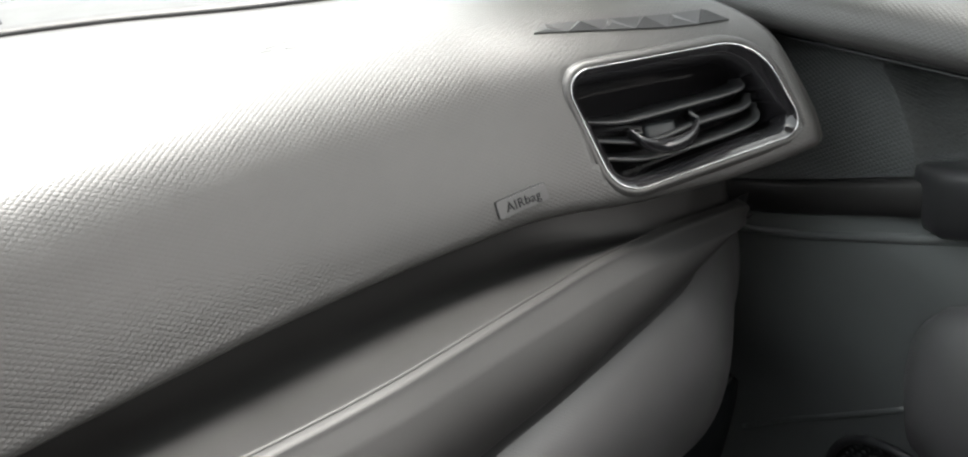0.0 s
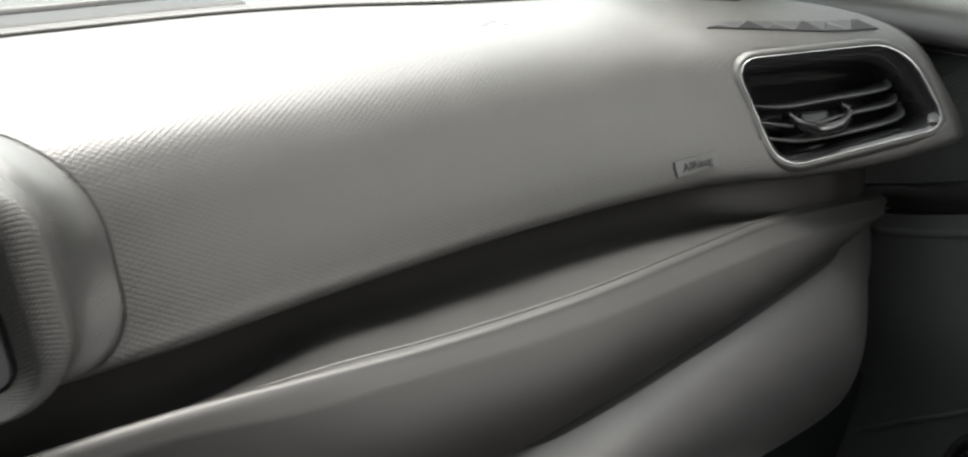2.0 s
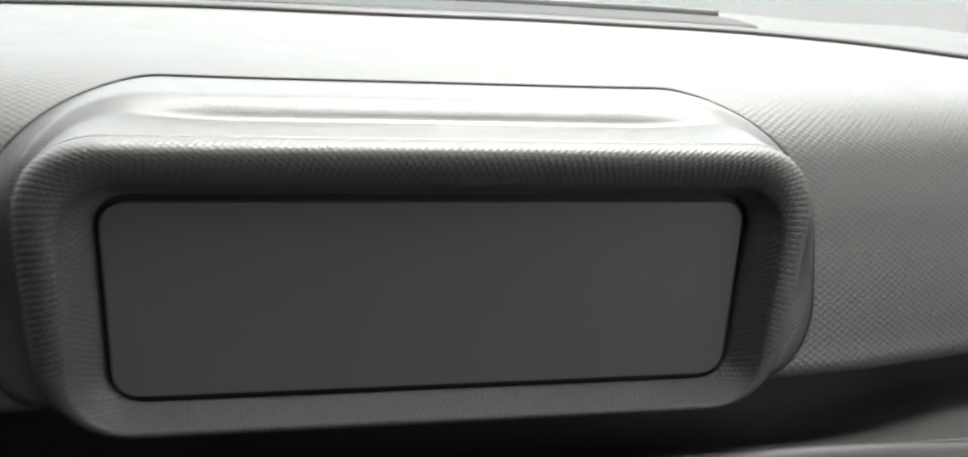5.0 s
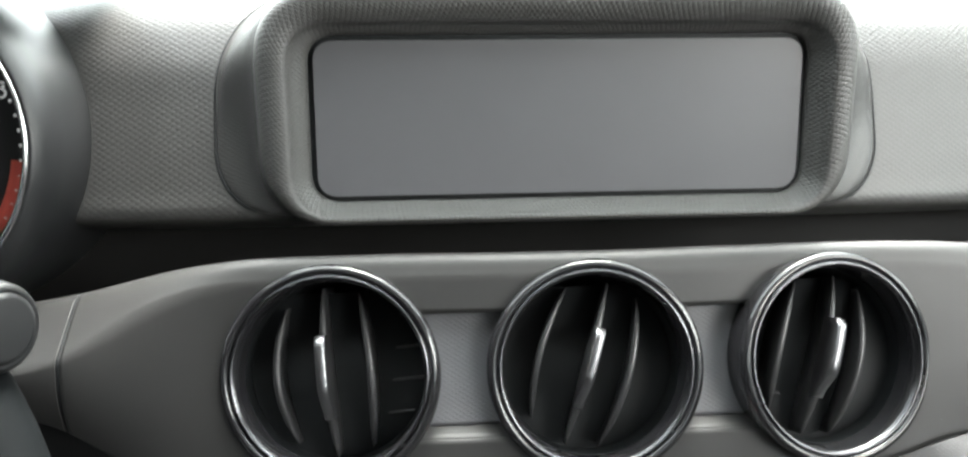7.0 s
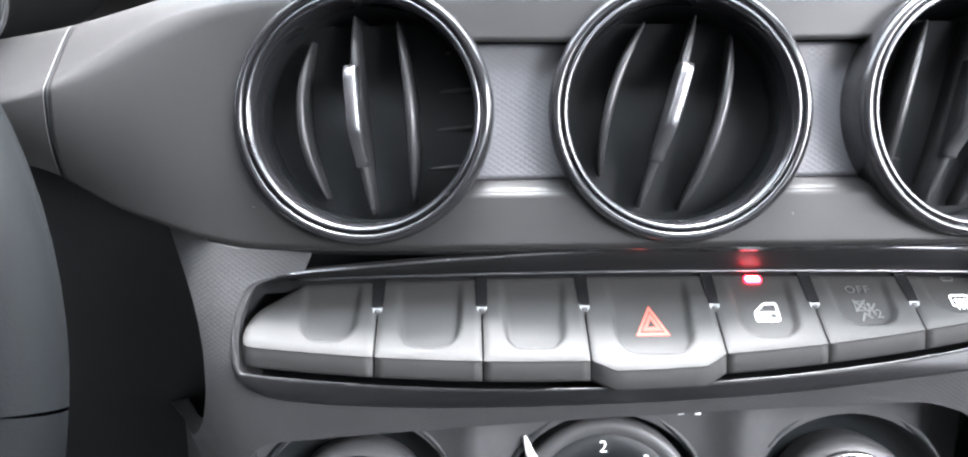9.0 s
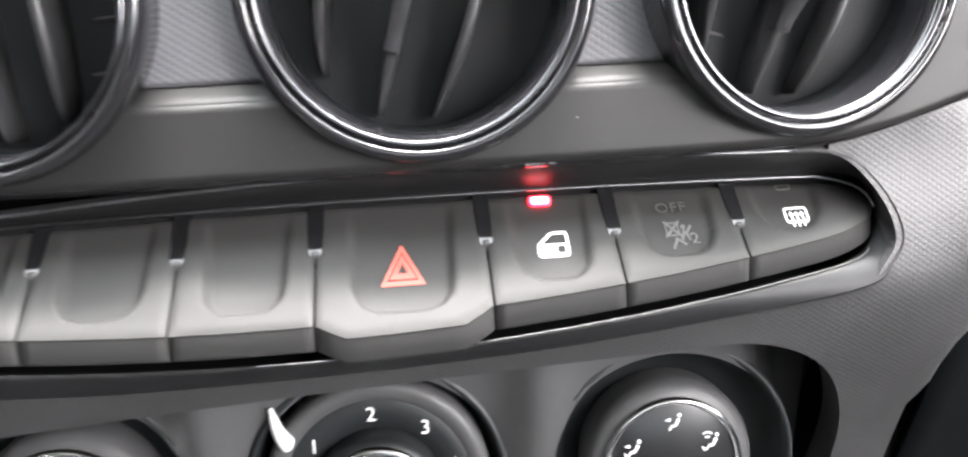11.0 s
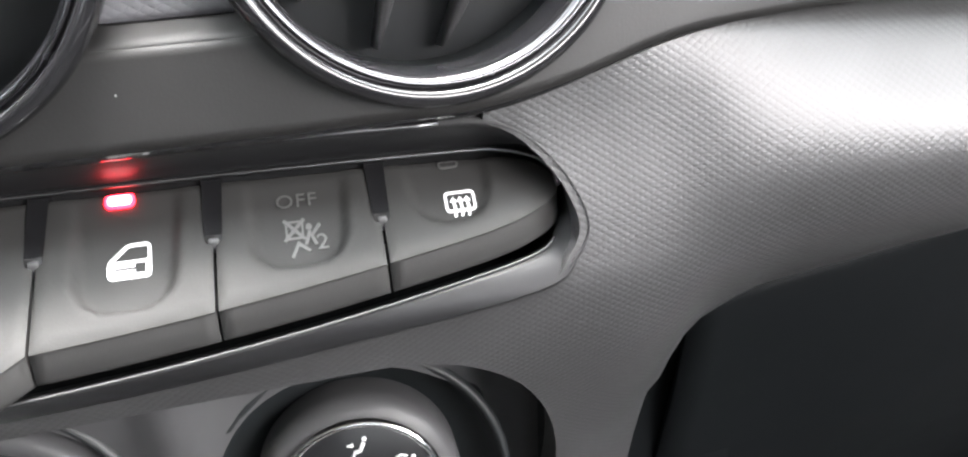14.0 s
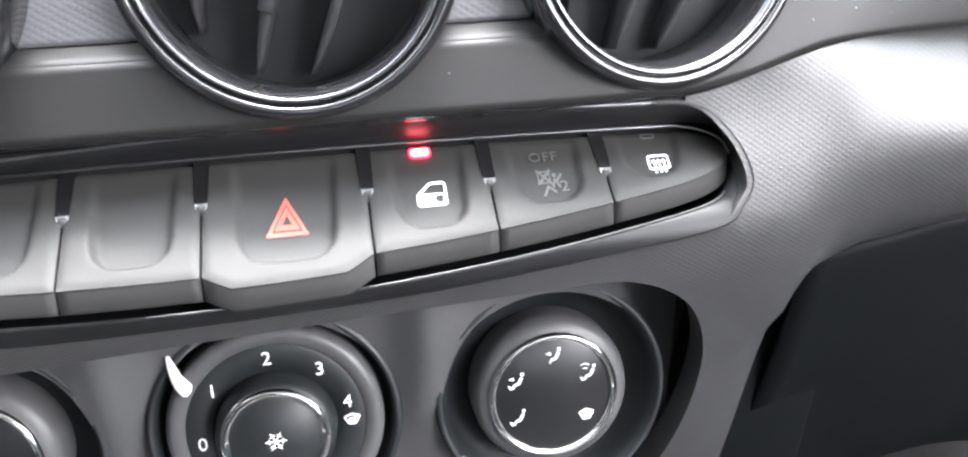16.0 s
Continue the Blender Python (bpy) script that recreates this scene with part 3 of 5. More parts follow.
# ---- satin trim band that carries the round vents ----
TOP_Y = curve_of([(-0.45, 0.0), (-0.30, -0.020), (-0.22, -0.026), (-0.165, -0.029), (0, -0.034), (0.165, -0.029), (0.22, -0.027), (0.28, -0.023), (0.34, -0.016), (0.41, -0.005), (0.47, 0.010), (0.53, 0.026), (0.59, 0.041), (0.665, 0.054), (0.73, 0.061), (0.765, 0.064)])
TOP_Z = curve_of([(-0.45, 0.605), (-0.30, 0.618), (-0.22, 0.630), (-0.165, 0.638), (0, 0.641), (0.165, 0.640), (0.22, 0.635), (0.28, 0.628), (0.34, 0.622), (0.41, 0.616), (0.47, 0.610), (0.53, 0.6035), (0.59, 0.597), (0.665, 0.587), (0.73, 0.577), (0.765, 0.573)])
LOW_Y = curve_of([(-0.45, -0.010), (-0.30, -0.026), (-0.22, -0.042), (-0.165, -0.053), (-0.12, -0.059), (0, -0.0605), (0.12, -0.059), (0.165, -0.055), (0.22, -0.050), (0.318, -0.042), (0.39, -0.032), (0.456, -0.016), (0.52, -0.002), (0.6, 0.020), (0.665, 0.039), (0.73, 0.056), (0.765, 0.063)])
LOW_Z = curve_of([(-0.45, 0.575), (-0.30, 0.578), (-0.22, 0.574), (-0.19, 0.560), (-0.14, 0.548), (0, 0.548), (0.115, 0.548), (0.14, 0.5515), (0.165, 0.5585), (0.19, 0.5605), (0.22, 0.561), (0.318, 0.5625), (0.39, 0.5645), (0.456, 0.563), (0.52, 0.563), (0.6, 0.561), (0.665, 0.560), (0.73, 0.565), (0.765, 0.569)])

VENT_X = (-0.103, 0.008, 0.1135)
VENT_Z = 0.594


def trim_lift(x, z, proud=0.0):
    zt, zb = TOP_Z(x), LOW_Z(x)
    s = min(max((z - zb) / max(zt - zb, 1e-6), -0.2), 1.2)
    bulge = (0.017 if x < 0 else 0.0075) * smooth_step(0.14, 0.27, abs(x))
    y = LOW_Y(x) + (TOP_Y(x) - LOW_Y(x)) * s - bulge * 4 * s * (1 - s)
    return Vector((x, y - proud, z))


GAPS = ((-0.0730, -0.0215), (0.0385, 0.0835))
GAP_TOP, GAP_LOW = 0.6180, 0.5665
band_rows, far_rows, trough_rows = [], [], []
for x in [*np.linspace(-0.45, -0.2150, 40), -0.2142, -0.2138, -0.2136, *np.arange(-0.2120, 0.175, 0.0015), *np.linspace(0.176, 0.748, 110)]:
    yt, zt, zb = TOP_Y(x), TOP_Z(x), LOW_Z(x)
    soft = 0.35 + 0.65 * smooth_step(0.15, 0.30, abs(x))
    back_y = max(CREASE_Y(x) + 0.036, yt + 0.01)
    deep = 0.032 * smooth_step(0.74, 0.55, x)
    mid_y = yt + 0.018 + 0.3 * (back_y - yt - 0.018)
    start = trim_lift(x, zt - 0.0045 - 0.013 * soft)
    lip = [(start.y, start.z), (yt + 0.0005 + 0.0028 * soft, zt - 0.0012 - 0.0052 * soft), (yt + 0.0042 + 0.006 * soft, zt - 0.0010 - 0.0022 * soft), (yt + 0.0095 + 0.008 * soft, zt - 0.0065 - 0.0022 * soft)]
    broad = smooth_step(-0.13, -0.23, x)
    start = start.lerp(trim_lift(x, zt - 0.030), broad)
    rolled = [(start.y, start.z), (yt + 0.004, zt - 0.0135), (yt + 0.014, zt - 0.0105), (yt + 0.026, zt - 0.0155)]
    lip = [(a + (c - a) * broad, b + (d - b) * broad) for (a, b), (c, d) in zip(lip, rolled)]
    tail = [(mid_y + 0.014 * broad, zt - 0.009 - 0.40 * deep - 0.004 * broad), (yt + (back_y - yt) * 0.75, zt - deep), (CREASE_Y(x) + 0.055, CREASE_Z(x) - 0.012)]
    edge = smooth_step(0.15, 0.27, x)
    start = start.lerp(trim_lift(x, zt - 0.010), edge)
    end_y = max(CREASE_Y(x) + 0.05, yt + 0.03)
    crisp = [(start.y, start.z), (yt + 0.0006, zt - 0.0036), (yt + 0.0044, zt - 0.0009), (yt + 0.0120, zt - 0.0006)]
    ledge = [(yt + (end_y - yt) * 0.35, zt - 0.0075), (yt + (end_y - yt) * 0.7, zt - 0.014), (end_y, CREASE_Z(x) - 0.012)]
    lip = [(a + (c - a) * edge, b + (d - b) * edge) for (a, b), (c, d) in zip(lip, crisp)]
    tail = [(a + (c - a) * edge, b + (d - b) * edge) for (a, b), (c, d) in zip(tail, ledge)]
    trough_rows.append([Vector((x, p.x, p.y)) for p in spline(lip[1:] + tail, 5)][9:])
    face = [trim_lift(x, zb + (start.z - zb) * k / 40) for k in range(40)]
    full = [face[0] + Vector((0, 0.012, -0.001)), face[0] + Vector((0, 0.003, -0.001))] + face + [Vector((x, p.x, p.y)) for p in spline(lip, 6)]
    (far_rows if x < -0.2135 else band_rows).append(full)
band = loft(band_rows)
drop = []
for f in band.faces:
    c = f.calc_center_median()
    if any(math.hypot(c.x - vx, (c.z - VENT_Z) / 0.965) < 0.0424 for vx in VENT_X) or (any(a < c.x < b for a, b in GAPS) and GAP_LOW < c.z < GAP_TOP):
        drop.append(f)
bmesh.ops.delete(band, geom=drop, context="FACES")
part("trim_band", band, M_TRIM, dash, "smooth satin grey trim band", thick=0.0008)
part("trim_end", loft(far_rows), M_TRIM, dash, "smooth satin grey end of the trim band", thick=0.0008)
part("trim_seam", loft([[p + Vector((dx, 0.0003, -0.0001)) for p in far_rows[-1]] for dx in (-0.0002, 0.0018)]), M_BLACK, dash, "thin dark seam at the end of the trim band", thick=0.0004)
part("trough", loft(trough_rows), M_TRIM, dash, "dark hollow between the trim and the pad", thick=0.001)
under_rows = []
for x in np.linspace(-0.16, 0.16, 50):
    y, z = LOW_Y(x), LOW_Z(x)
    under_rows.append([Vector((x, p.x, p.y)) for p in spline([(y, z), (y + 0.0016, z - 0.0022), (y + 0.0052, z - 0.0036), (y + 0.013, z - 0.0042), (y + 0.03, z - 0.0042)], 4)])
part("trim_underside", loft(under_rows), M_GLOSS, dash, "glossy underside of the trim band", thick=0.0006)
for a, b in GAPS:
    panel_rows, lip_rows, slot_rows = [], [], []
    for x in np.linspace(a, b, 53):
        p0, p1 = trim_lift(x, GAP_TOP), trim_lift(x, GAP_LOW)
        q0, q1 = p0 + Vector((0, 0.0062, -0.0022)), p1 + Vector((0, 0.0072, 0.0034))
        panel_rows.append([q0.lerp(q1, k / 30) for k in range(31)])
        lip_rows.append([Vector((x, p.x, p.y)) for p in spline([(q1.y + 0.0006, q1.z - 0.0004), (q1.y - 0.0022, q1.z - 0.0012), (p1.y + 0.0022, p1.z + 0.0014), (p1.y + 0.0006, p1.z + 0.0004), (p1.y + 0.0002, p1.z - 0.0012)], 4)])
        slot_rows.append([p0 + Vector((0, 0.0004, 0.0006)), p0 + Vector((0, 0.011, 0.0004)), q0 + Vector((0, 0.0050, 0.0)), q0 + Vector((0, 0.0003, -0.0004))])
    for nm, rows, mat, lab in (("recess_panel", panel_rows, M_RECESS, "grained panel sunk between the round vents"), ("recess_lip", lip_rows, M_TRIM, "smooth sloping lip of the recess"), ("recess_slot", slot_rows, M_BLACK, "dark slot above the sunken panel")):
        bm = loft(rows)
        bmesh.ops.delete(bm, geom=[f for f in bm.faces if any(math.hypot(f.calc_center_median().x - vx, (f.calc_center_median().z - VENT_Z) / 0.965) < 0.0412 for vx in VENT_X)], context="FACES")
        part(nm, bm, mat, dash, lab, thick=0.0005)

# ---- grained lower fascia with openings for the switches and the heater panel ----
F_LOW_Z = curve_of([(-0.30, 0.36), (0.160, 0.36), (0.166, 0.43), (0.172, 0.456), (0.19, 0.4705), (0.22, 0.478), (0.28, 0.487), (0.335, 0.490), (0.40, 0.475), (0.50, 0.440), (0.60, 0.415), (0.77, 0.390)])
F_LOW_Y = curve_of([(-0.26, -0.040), (-0.17, -0.045), (-0.14, -0.055), (0.14, -0.055), (0.17, -0.045), (0.22, -0.045), (0.28, -0.043), (0.36, -0.034), (0.46, -0.016), (0.6, 0.020), (0.70, 0.048), (0.77, 0.075)])
F_GAP = curve_of([(-0.30, 0.006), (-0.2, 0.004), (-0.15, 0.0008), (0.15, 0.0008), (0.24, 0.002), (0.32, 0.006), (0.5, 0.009), (0.66, 0.009), (0.77, 0.006)])


def fascia_lift(x, z):
    ax = abs(x)
    zb, zt = max(F_LOW_Z(x), 0.44 - 0.06 * smooth_step(0.33, 0.5, x)), LOW_Z(x) - F_GAP(x)
    s = min(max((z - zb) / max(zt - zb, 1e-6), 0), 1)
    bulge = curve_bulge(ax)
    y_side = F_LOW_Y(x) + (LOW_Y(x) - F_LOW_Y(x)) * s - bulge * (4 * s * (1 - s)) ** 0.8
    y_side += 0.017 * smooth_step(0.60, 1.0, s) * smooth_step(0.15, 0.29, x) * smooth_step(0.36, 0.27, x)
    y_side += 0.05 * smooth_step(0.64, 0.81, x) + 0.085 * smooth_step(0.142, 0.25, -x)
    y_mid = mid_depth(z)
    k = smooth_step(0.135, 0.20, ax)
    return Vector((x, y_mid + (y_side - y_mid) * k, z))


curve_bulge = curve_of([(0.0, 0.016), (0.2, 0.021), (0.28, 0.026), (0.36, 0.026), (0.5, 0.028), (0.66, 0.034), (0.77, 0.026)])
mid_depth = curve_of([(0.34, -0.050), (0.40, -0.060), (0.46, -0.068), (0.488, -0.0725), (0.502, -0.0730), (0.520, -0.068), (0.545, -0.058), (0.56, -0.056)])
xs_l = list(np.linspace(0.122, 0.77, 80))
left_l = [-x for x in np.linspace(0.122, 0.348, 26)]
BEZEL = [(-0.151, 0.516), (-0.148, 0.530), (-0.139, 0.5375), (-0.10, 0.5415), (-0.03, 0.5455), (0.04, 0.5465), (0.10, 0.5455), (0.124, 0.5440), (0.137, 0.534), (0.1432, 0.5215), (0.1402, 0.5135), (0.131, 0.5068), (0.09, 0.5008), (0.04, 0.4950), (-0.02, 0.4920), (-0.08, 0.4915), (-0.13, 0.4950), (-0.147, 0.502)]


def closed_spline(pts, n):
    p = [Vector(q) for q in pts]
    out = []
    m = len(p)
    for i in range(m):
        a, b, c, d = p[i - 1], p[i], p[(i + 1) % m], p[(i + 2) % m]
        for k in range(n):
            t = k / n
            out.append(0.5 * (2 * b + (c - a) * t + (2 * a - 5 * b + 4 * c - d) * t * t + (3 * b - a - 3 * c + d) * t ** 3))
    return out


bezel_loop = closed_spline(BEZEL, 6)
bezel_c = Vector((-0.004, 0.518))
hole_b = [tuple(bezel_c + (p - bezel_c) * 0.985) for p in bezel_loop]
HVAC = fillet([(-0.150, 0.475), (-0.07, 0.4825), (0.03, 0.4882), (0.112, 0.4912), (0.1370, 0.466), (0.140, 0.42), (0.128, 0.372), (-0.13, 0.372), (-0.152, 0.42)], [0.012, 0.05, 0.05, 0.018, 0.024, 0.03, 0.02, 0.02, 0.03], 8)
COLUMN_HOLE = [(-0.219 + (0.057 if math.cos(6.28318 * k / 48) > 0 else 0.118) * math.cos(6.28318 * k / 48), 0.506 + 0.060 * math.sin(6.28318 * k / 48)) for k in range(48)]
outline_f = [(x, F_LOW_Z(x)) for x in [*np.linspace(-0.348, 0.158, 56), *np.linspace(0.16, 0.20, 40), *np.linspace(0.205, 0.77, 80)]] + [(x, LOW_Z(x) - F_GAP(x)) for x in reversed(xs_l)] + [(0.115, 0.53), (-0.13, 0.53)] + [(x, LOW_Z(x) - F_GAP(x)) for x in left_l]
part("lower_fascia", patch(outline_f, [hole_b, HVAC, COLUMN_HOLE], 0.007, fascia_lift, rim=(0, 0.012, 0.0)), M_FASCIA, dash, "finely grained dark lower fascia")
# dark carrier behind the gaps
rows = []
for x in np.linspace(-0.32, 0.77, 60):
    y = LOW_Y(x) + 0.020
    rows.append([Vector((x, y + 0.02, TOP_Z(x) - 0.02)), Vector((x, y, LOW_Z(x))), Vector((x, y + 0.004, LOW_Z(x) - 0.02)), Vector((x, y + 0.03, 0.49)), Vector((x, y + 0.04, 0.36))])
part("carrier", loft(rows), M_BLACK, dash, "black carrier seen in the gaps", thick=0.002)

# ---- display ----
display = thing("display_panel", "blank dark matt display set in the dashboard hood", "display", at=(0, 0.002, 0.695))
part("glass", patch(fillet([(-0.1095, 0.7285), (0.1095, 0.7285), (0.1095, 0.6605), (-0.1095, 0.6605)], 0.0085, 8), [], 0.012, lambda x, z: Vector((x, 0.0012 - 0.0035 * (0.7285 - z) / 0.068, z)), rim=(0, 0.004, 0)), M_SCREEN, display, "dark grey matt front")
part("border", patch(fillet([(-0.1128, 0.7318), (0.1128, 0.7318), (0.1128, 0.6572), (-0.1128, 0.6572)], 0.0115, 8), [], 0.02, lambda x, z: Vector((x, 0.0034 - 0.0035 * (0.7285 - z) / 0.068, z)), rim=(0, 0.006, 0)), M_BLACK, display, "black gap round the front")

# ---- three round vents ----
def round_vent(center, turn, sideways, yaw):
    t = thing("round_air_vent", "round dashboard air vent with gloss black ring and upright vanes", "air vent", "round vents in the centre of the dashboard")
    t.matrix_world = Matrix.Translation(center) @ pose(0, 0, 0, 90 - 16, 0, yaw)
    part("ring", lathe([(0.0440, -0.014), (0.0448, -0.008), (0.0456, -0.003), (0.0462, 0.0005), (0.0461, 0.0024), (0.0456, 0.0039), (0.0447, 0.0048), (0.0437, 0.0051), (0.0429, 0.0050), (0.0424, 0.0045), (0.0420, 0.0034), (0.0417, 0.0033), (0.0408, 0.0042), (0.0394, 0.0022), (0.0388, -0.002), (0.0385, -0.008)], 96), M_GLOSS, t, "gloss black ring", local=True)
    part("ring_trim", lathe([(0.0419, 0.0038), (0.0414, 0.0046), (0.0404, 0.0047), (0.0398, 0.0036)], 96), M_RINGLINE, t, "thin dark chrome inner line", local=True)
    part("barrel", lathe([(0.0388, -0.003), (0.0386, -0.014), (0.0375, -0.030), (0.034, -0.045), (0.0, -0.05)], 64), M_BLACK, t, "deep black barrel", local=True)
    spin = pose(0, 0, 0, 0, 0, turn)
    for k, off in enumerate((-0.0225, -0.0025, 0.0150)):
        rows = []
        half = math.sqrt(0.0375 ** 2 - off * off) * 0.96
        for i in range(25):
            s = -1 + 2 * i / 24
            yy = half * s
            front = -0.003 - 0.008 * s * s + (0.002 if k == 1 else 0)
            bow = off * (1.06 - 0.22 * s * s)
            wid = 0.0014 * (1 - abs(s) ** 4) + 0.00025
            rows.append([spin @ Vector((bow - wid, yy, front - 0.0012)), spin @ Vector((bow - wid * 0.6, yy, front)), spin @ Vector((bow + wid * 0.6, yy, front)), spin @ Vector((bow + wid, yy, front - 0.0012)),
                         spin @ Vector((bow + 0.0006 + sideways * 0.008, yy, front - 0.020)), spin @ Vector((bow - 0.0006 + sideways * 0.008, yy, front - 0.020))])
        vane = part("vane", skin(rows, True, True), M_VANE, t, local=True)
        if k == 1:
            body = []
            for i in range(17):
                u = i / 16
                yy, w = 0.0165 - 0.0350 * u, 0.0022
                zf = 0.0052 + 0.0012 * math.sin(math.pi * u) - 0.0065 * smooth_step(0.60, 1.0, u)
                if i == 0:
                    yy, zf = 0.0167, 0.0030
                body.append([spin @ Vector((bx + off, yy, bz)) for bx, bz in ((-w, -0.006), (-w, zf - 0.0006), (-w * 0.75, zf), (0.0, zf + 0.0001), (w * 0.75, zf), (w, zf - 0.0006), (w, -0.006))])
            part("tab", skin(body, True, True), M_TABMETAL, vane, "satin metal grip tab", local=True)
    for yy in (-0.021, -0.007, 0.007, 0.021):
        half = math.sqrt(0.037 ** 2 - yy * yy)
        part("cross_fin", moved(block((-half, yy - 0.0006, -0.040), (half, yy + 0.0006, -0.020), 0.0004), spin), M_VANE, t, local=True)
    return t


for vx, turn, side, yaw in zip(VENT_X, (6.5, -16.5, -18.0), (0.0, 0.25, 0.25), (-7, 0, 9)):
    p = trim_lift(vx, VENT_Z)
    round_vent(p + Vector((0, -0.001, 0)), turn, side, yaw)

# ---- switch row ----
KEY_SLOPE = 0.45


def key_z(y):
    return 0.515 + (y + 0.08) * KEY_SLOPE


def front_y(x):
    return -0.0815 + 0.62 * (x + 0.035) ** 2


def back_y(x):
    return -0.0450 - 0.12 * (x + 0.004) ** 2


bezel = thing("switch_console", "satin black bezel of the dashboard switch row", "switch panel", at=(0, -0.05, 0.52))
loops = []
for kind in range(6):
    lp = []
    for p in bezel_loop:
        up = smooth_step(0.505, 0.535, p.y)
        outer = Vector((p.x, fascia_lift(p.x, p.y).y * (1 - up) + min(fascia_lift(p.x, p.y).y, -0.0535) * up, p.y))
        xi = p.x - math.copysign(0.0022 * smooth_step(0.10, 0.14, abs(p.x)), p.x)
        yi = (front_y(xi) - 0.0015) * (1 - up) + (back_y(xi) + 0.001) * up
        inner = Vector((xi, yi, key_z(yi) - 0.0095 * (1 - up) + 0.001 * up))
        if kind == 0:
            q = outer + Vector((0, 0.004, 0))
        elif kind == 1:
            q = outer + Vector((0, -0.0006, 0))
        elif kind == 2:
            q = outer.lerp(inner, 0.15) + Vector((0, -0.0016, 0))
        elif kind == 3:
            q = outer.lerp(inner, 0.85) + Vector((0, -0.0008 * (1 - up), 0))
        elif kind == 4:
            q = inner
        else:
            q = inner + Vector((0, 0.008 * (1 - up) + 0.001, -0.006))
        lp.append(q)
    loops.append(lp)
part("bezel", skin(loops), M_BEZEL, bezel, "smooth satin black rim")
part("inner_line", tube([Vector((x, back_y(x) + 0.0004, key_z(back_y(x)) + 0.0012)) for x in np.linspace(-0.132, 0.124, 50)] + [Vector(q) for q in spline([(0.1300, -0.0476, 0.5302), (0.1354, -0.0500, 0.5290), (0.1384, -0.0536, 0.5272), (0.1391, -0.0570, 0.5250)], 4)], 0.0006, 6), M_TABMETAL, bezel, "fine pale inner edge")
rim_top = sorted([q for q, p in zip(loops[1], bezel_loop) if p.y > 0.534 and -0.138 < p.x < 0.112], key=lambda q: q.x)
part("outer_line", tube([q + Vector((0, -0.0006, 0.0002)) for q in rim_top], 0.0005, 6), M_TABMETAL, bezel, "fine pale outer edge")
rim_low = sorted([q for q, p in zip(loops[4], bezel_loop) if p.y < 0.512 and -0.05 < p.x], key=lambda q: q.x)
# thin pale tube that draws the highlight of the edge below the keys
part("lower_highlight", tube([q + Vector((0, -0.0004, 0.0002)) for q in rim_low], 0.00022, 6), M_KNOB, bezel, "added pale line for the edge highlight below the keys")
well = [[Vector((p.x, p.y + 0.012, p.z - 0.002)) for p in loops[5]], [Vector((bezel_c.x + (p.x - bezel_c.x) * 0.9, -0.03, 0.50)) for p in loops[5]]]
part("well", skin([loops[5]] + well, False, True), M_BLACK, bezel, "black floor under the keys")

SEP_X = [-0.100, -0.062, -0.0245, 0.0232, 0.0602, 0.0970]
EDGES = [-0.1465] + SEP_X + [0.1375]


def key_outline(i):
    a, b = EDGES[i] + 0.00035, EDGES[i + 1] - 0.00035
    front, rear = [], []
    for k in range(13):
        x = a + (b - a) * k / 12
        y = front_y(x) + 0.0005
        if i == 3:
            y -= 0.0042 * smooth_step(0.0, 0.16, min(k, 12 - k) / 12) - 0.0
        front.append((x, y))
        rear.append((x, back_y(x)))
    if i == 0:
        nose = spline([(-0.1275, back_y(-0.1275), 0), (-0.1369, -0.0540, 0), (-0.1432, -0.0590, 0), (-0.1462, -0.0650, 0), (-0.1467, -0.0700, 0), (-0.1448, -0.0733, 0), (-0.1375, front_y(-0.1375) + 0.0005, 0)], 3)
        return [q for q in front if q[0] > -0.1370] + [q for q in rear if q[0] > -0.1270][::-1] + [(q.x, q.y) for q in nose]
    if i == 6:
        nose = spline([(0.1200, front_y(0.1200) + 0.0005, 0), (0.1285, -0.0638, 0), (0.1355, -0.0606, 0), (0.1386, -0.0577, 0), (0.1382, -0.0541, 0), (0.1352, -0.0505, 0), (0.1300, -0.0480, 0), (0.1180, back_y(0.118), 0)], 3)
        return [q for q in front if q[0] < 0.1195] + [(q.x, q.y) for q in nose] + [q for q in rear if q[0] < 0.1175][::-1]
    return front + rear[::-1]


def dish_outline(i):
    a, b = EDGES[i], EDGES[i + 1]
    if i == 0:
        a += 0.012
    if i == 6:
        b -= 0.008
    c, h = (a + b) / 2, (b - a) / 2
    low = front_y(c) + (0.0022 if i == 3 else 0.0052)
    return fillet([(c - h * 0.66, -0.036), (c + h * 0.66, -0.036), (c + h * 0.56, low), (c - h * 0.56, low)], [0.002, 0.002, 0.0080, 0.0080], 8)


def key_lift(i):
    out, dish = key_outline(i), dish_outline(i)

    def lift(x, y):
        z = key_z(y)
        d = edge_distance(out, x, y)
        z -= 0.0007 * (1 - smooth_step(0, 0.0013, d))
        e = edge_distance(dish, x, y) * (1 if inside(dish, x, y) else -1)
        z -= 0.0030 * smooth_step(-0.0002, 0.0012, e) * min(1.0, max(0.0, (-0.044 - y) / 0.024))
        return Vector((x, y, z))
    return lift


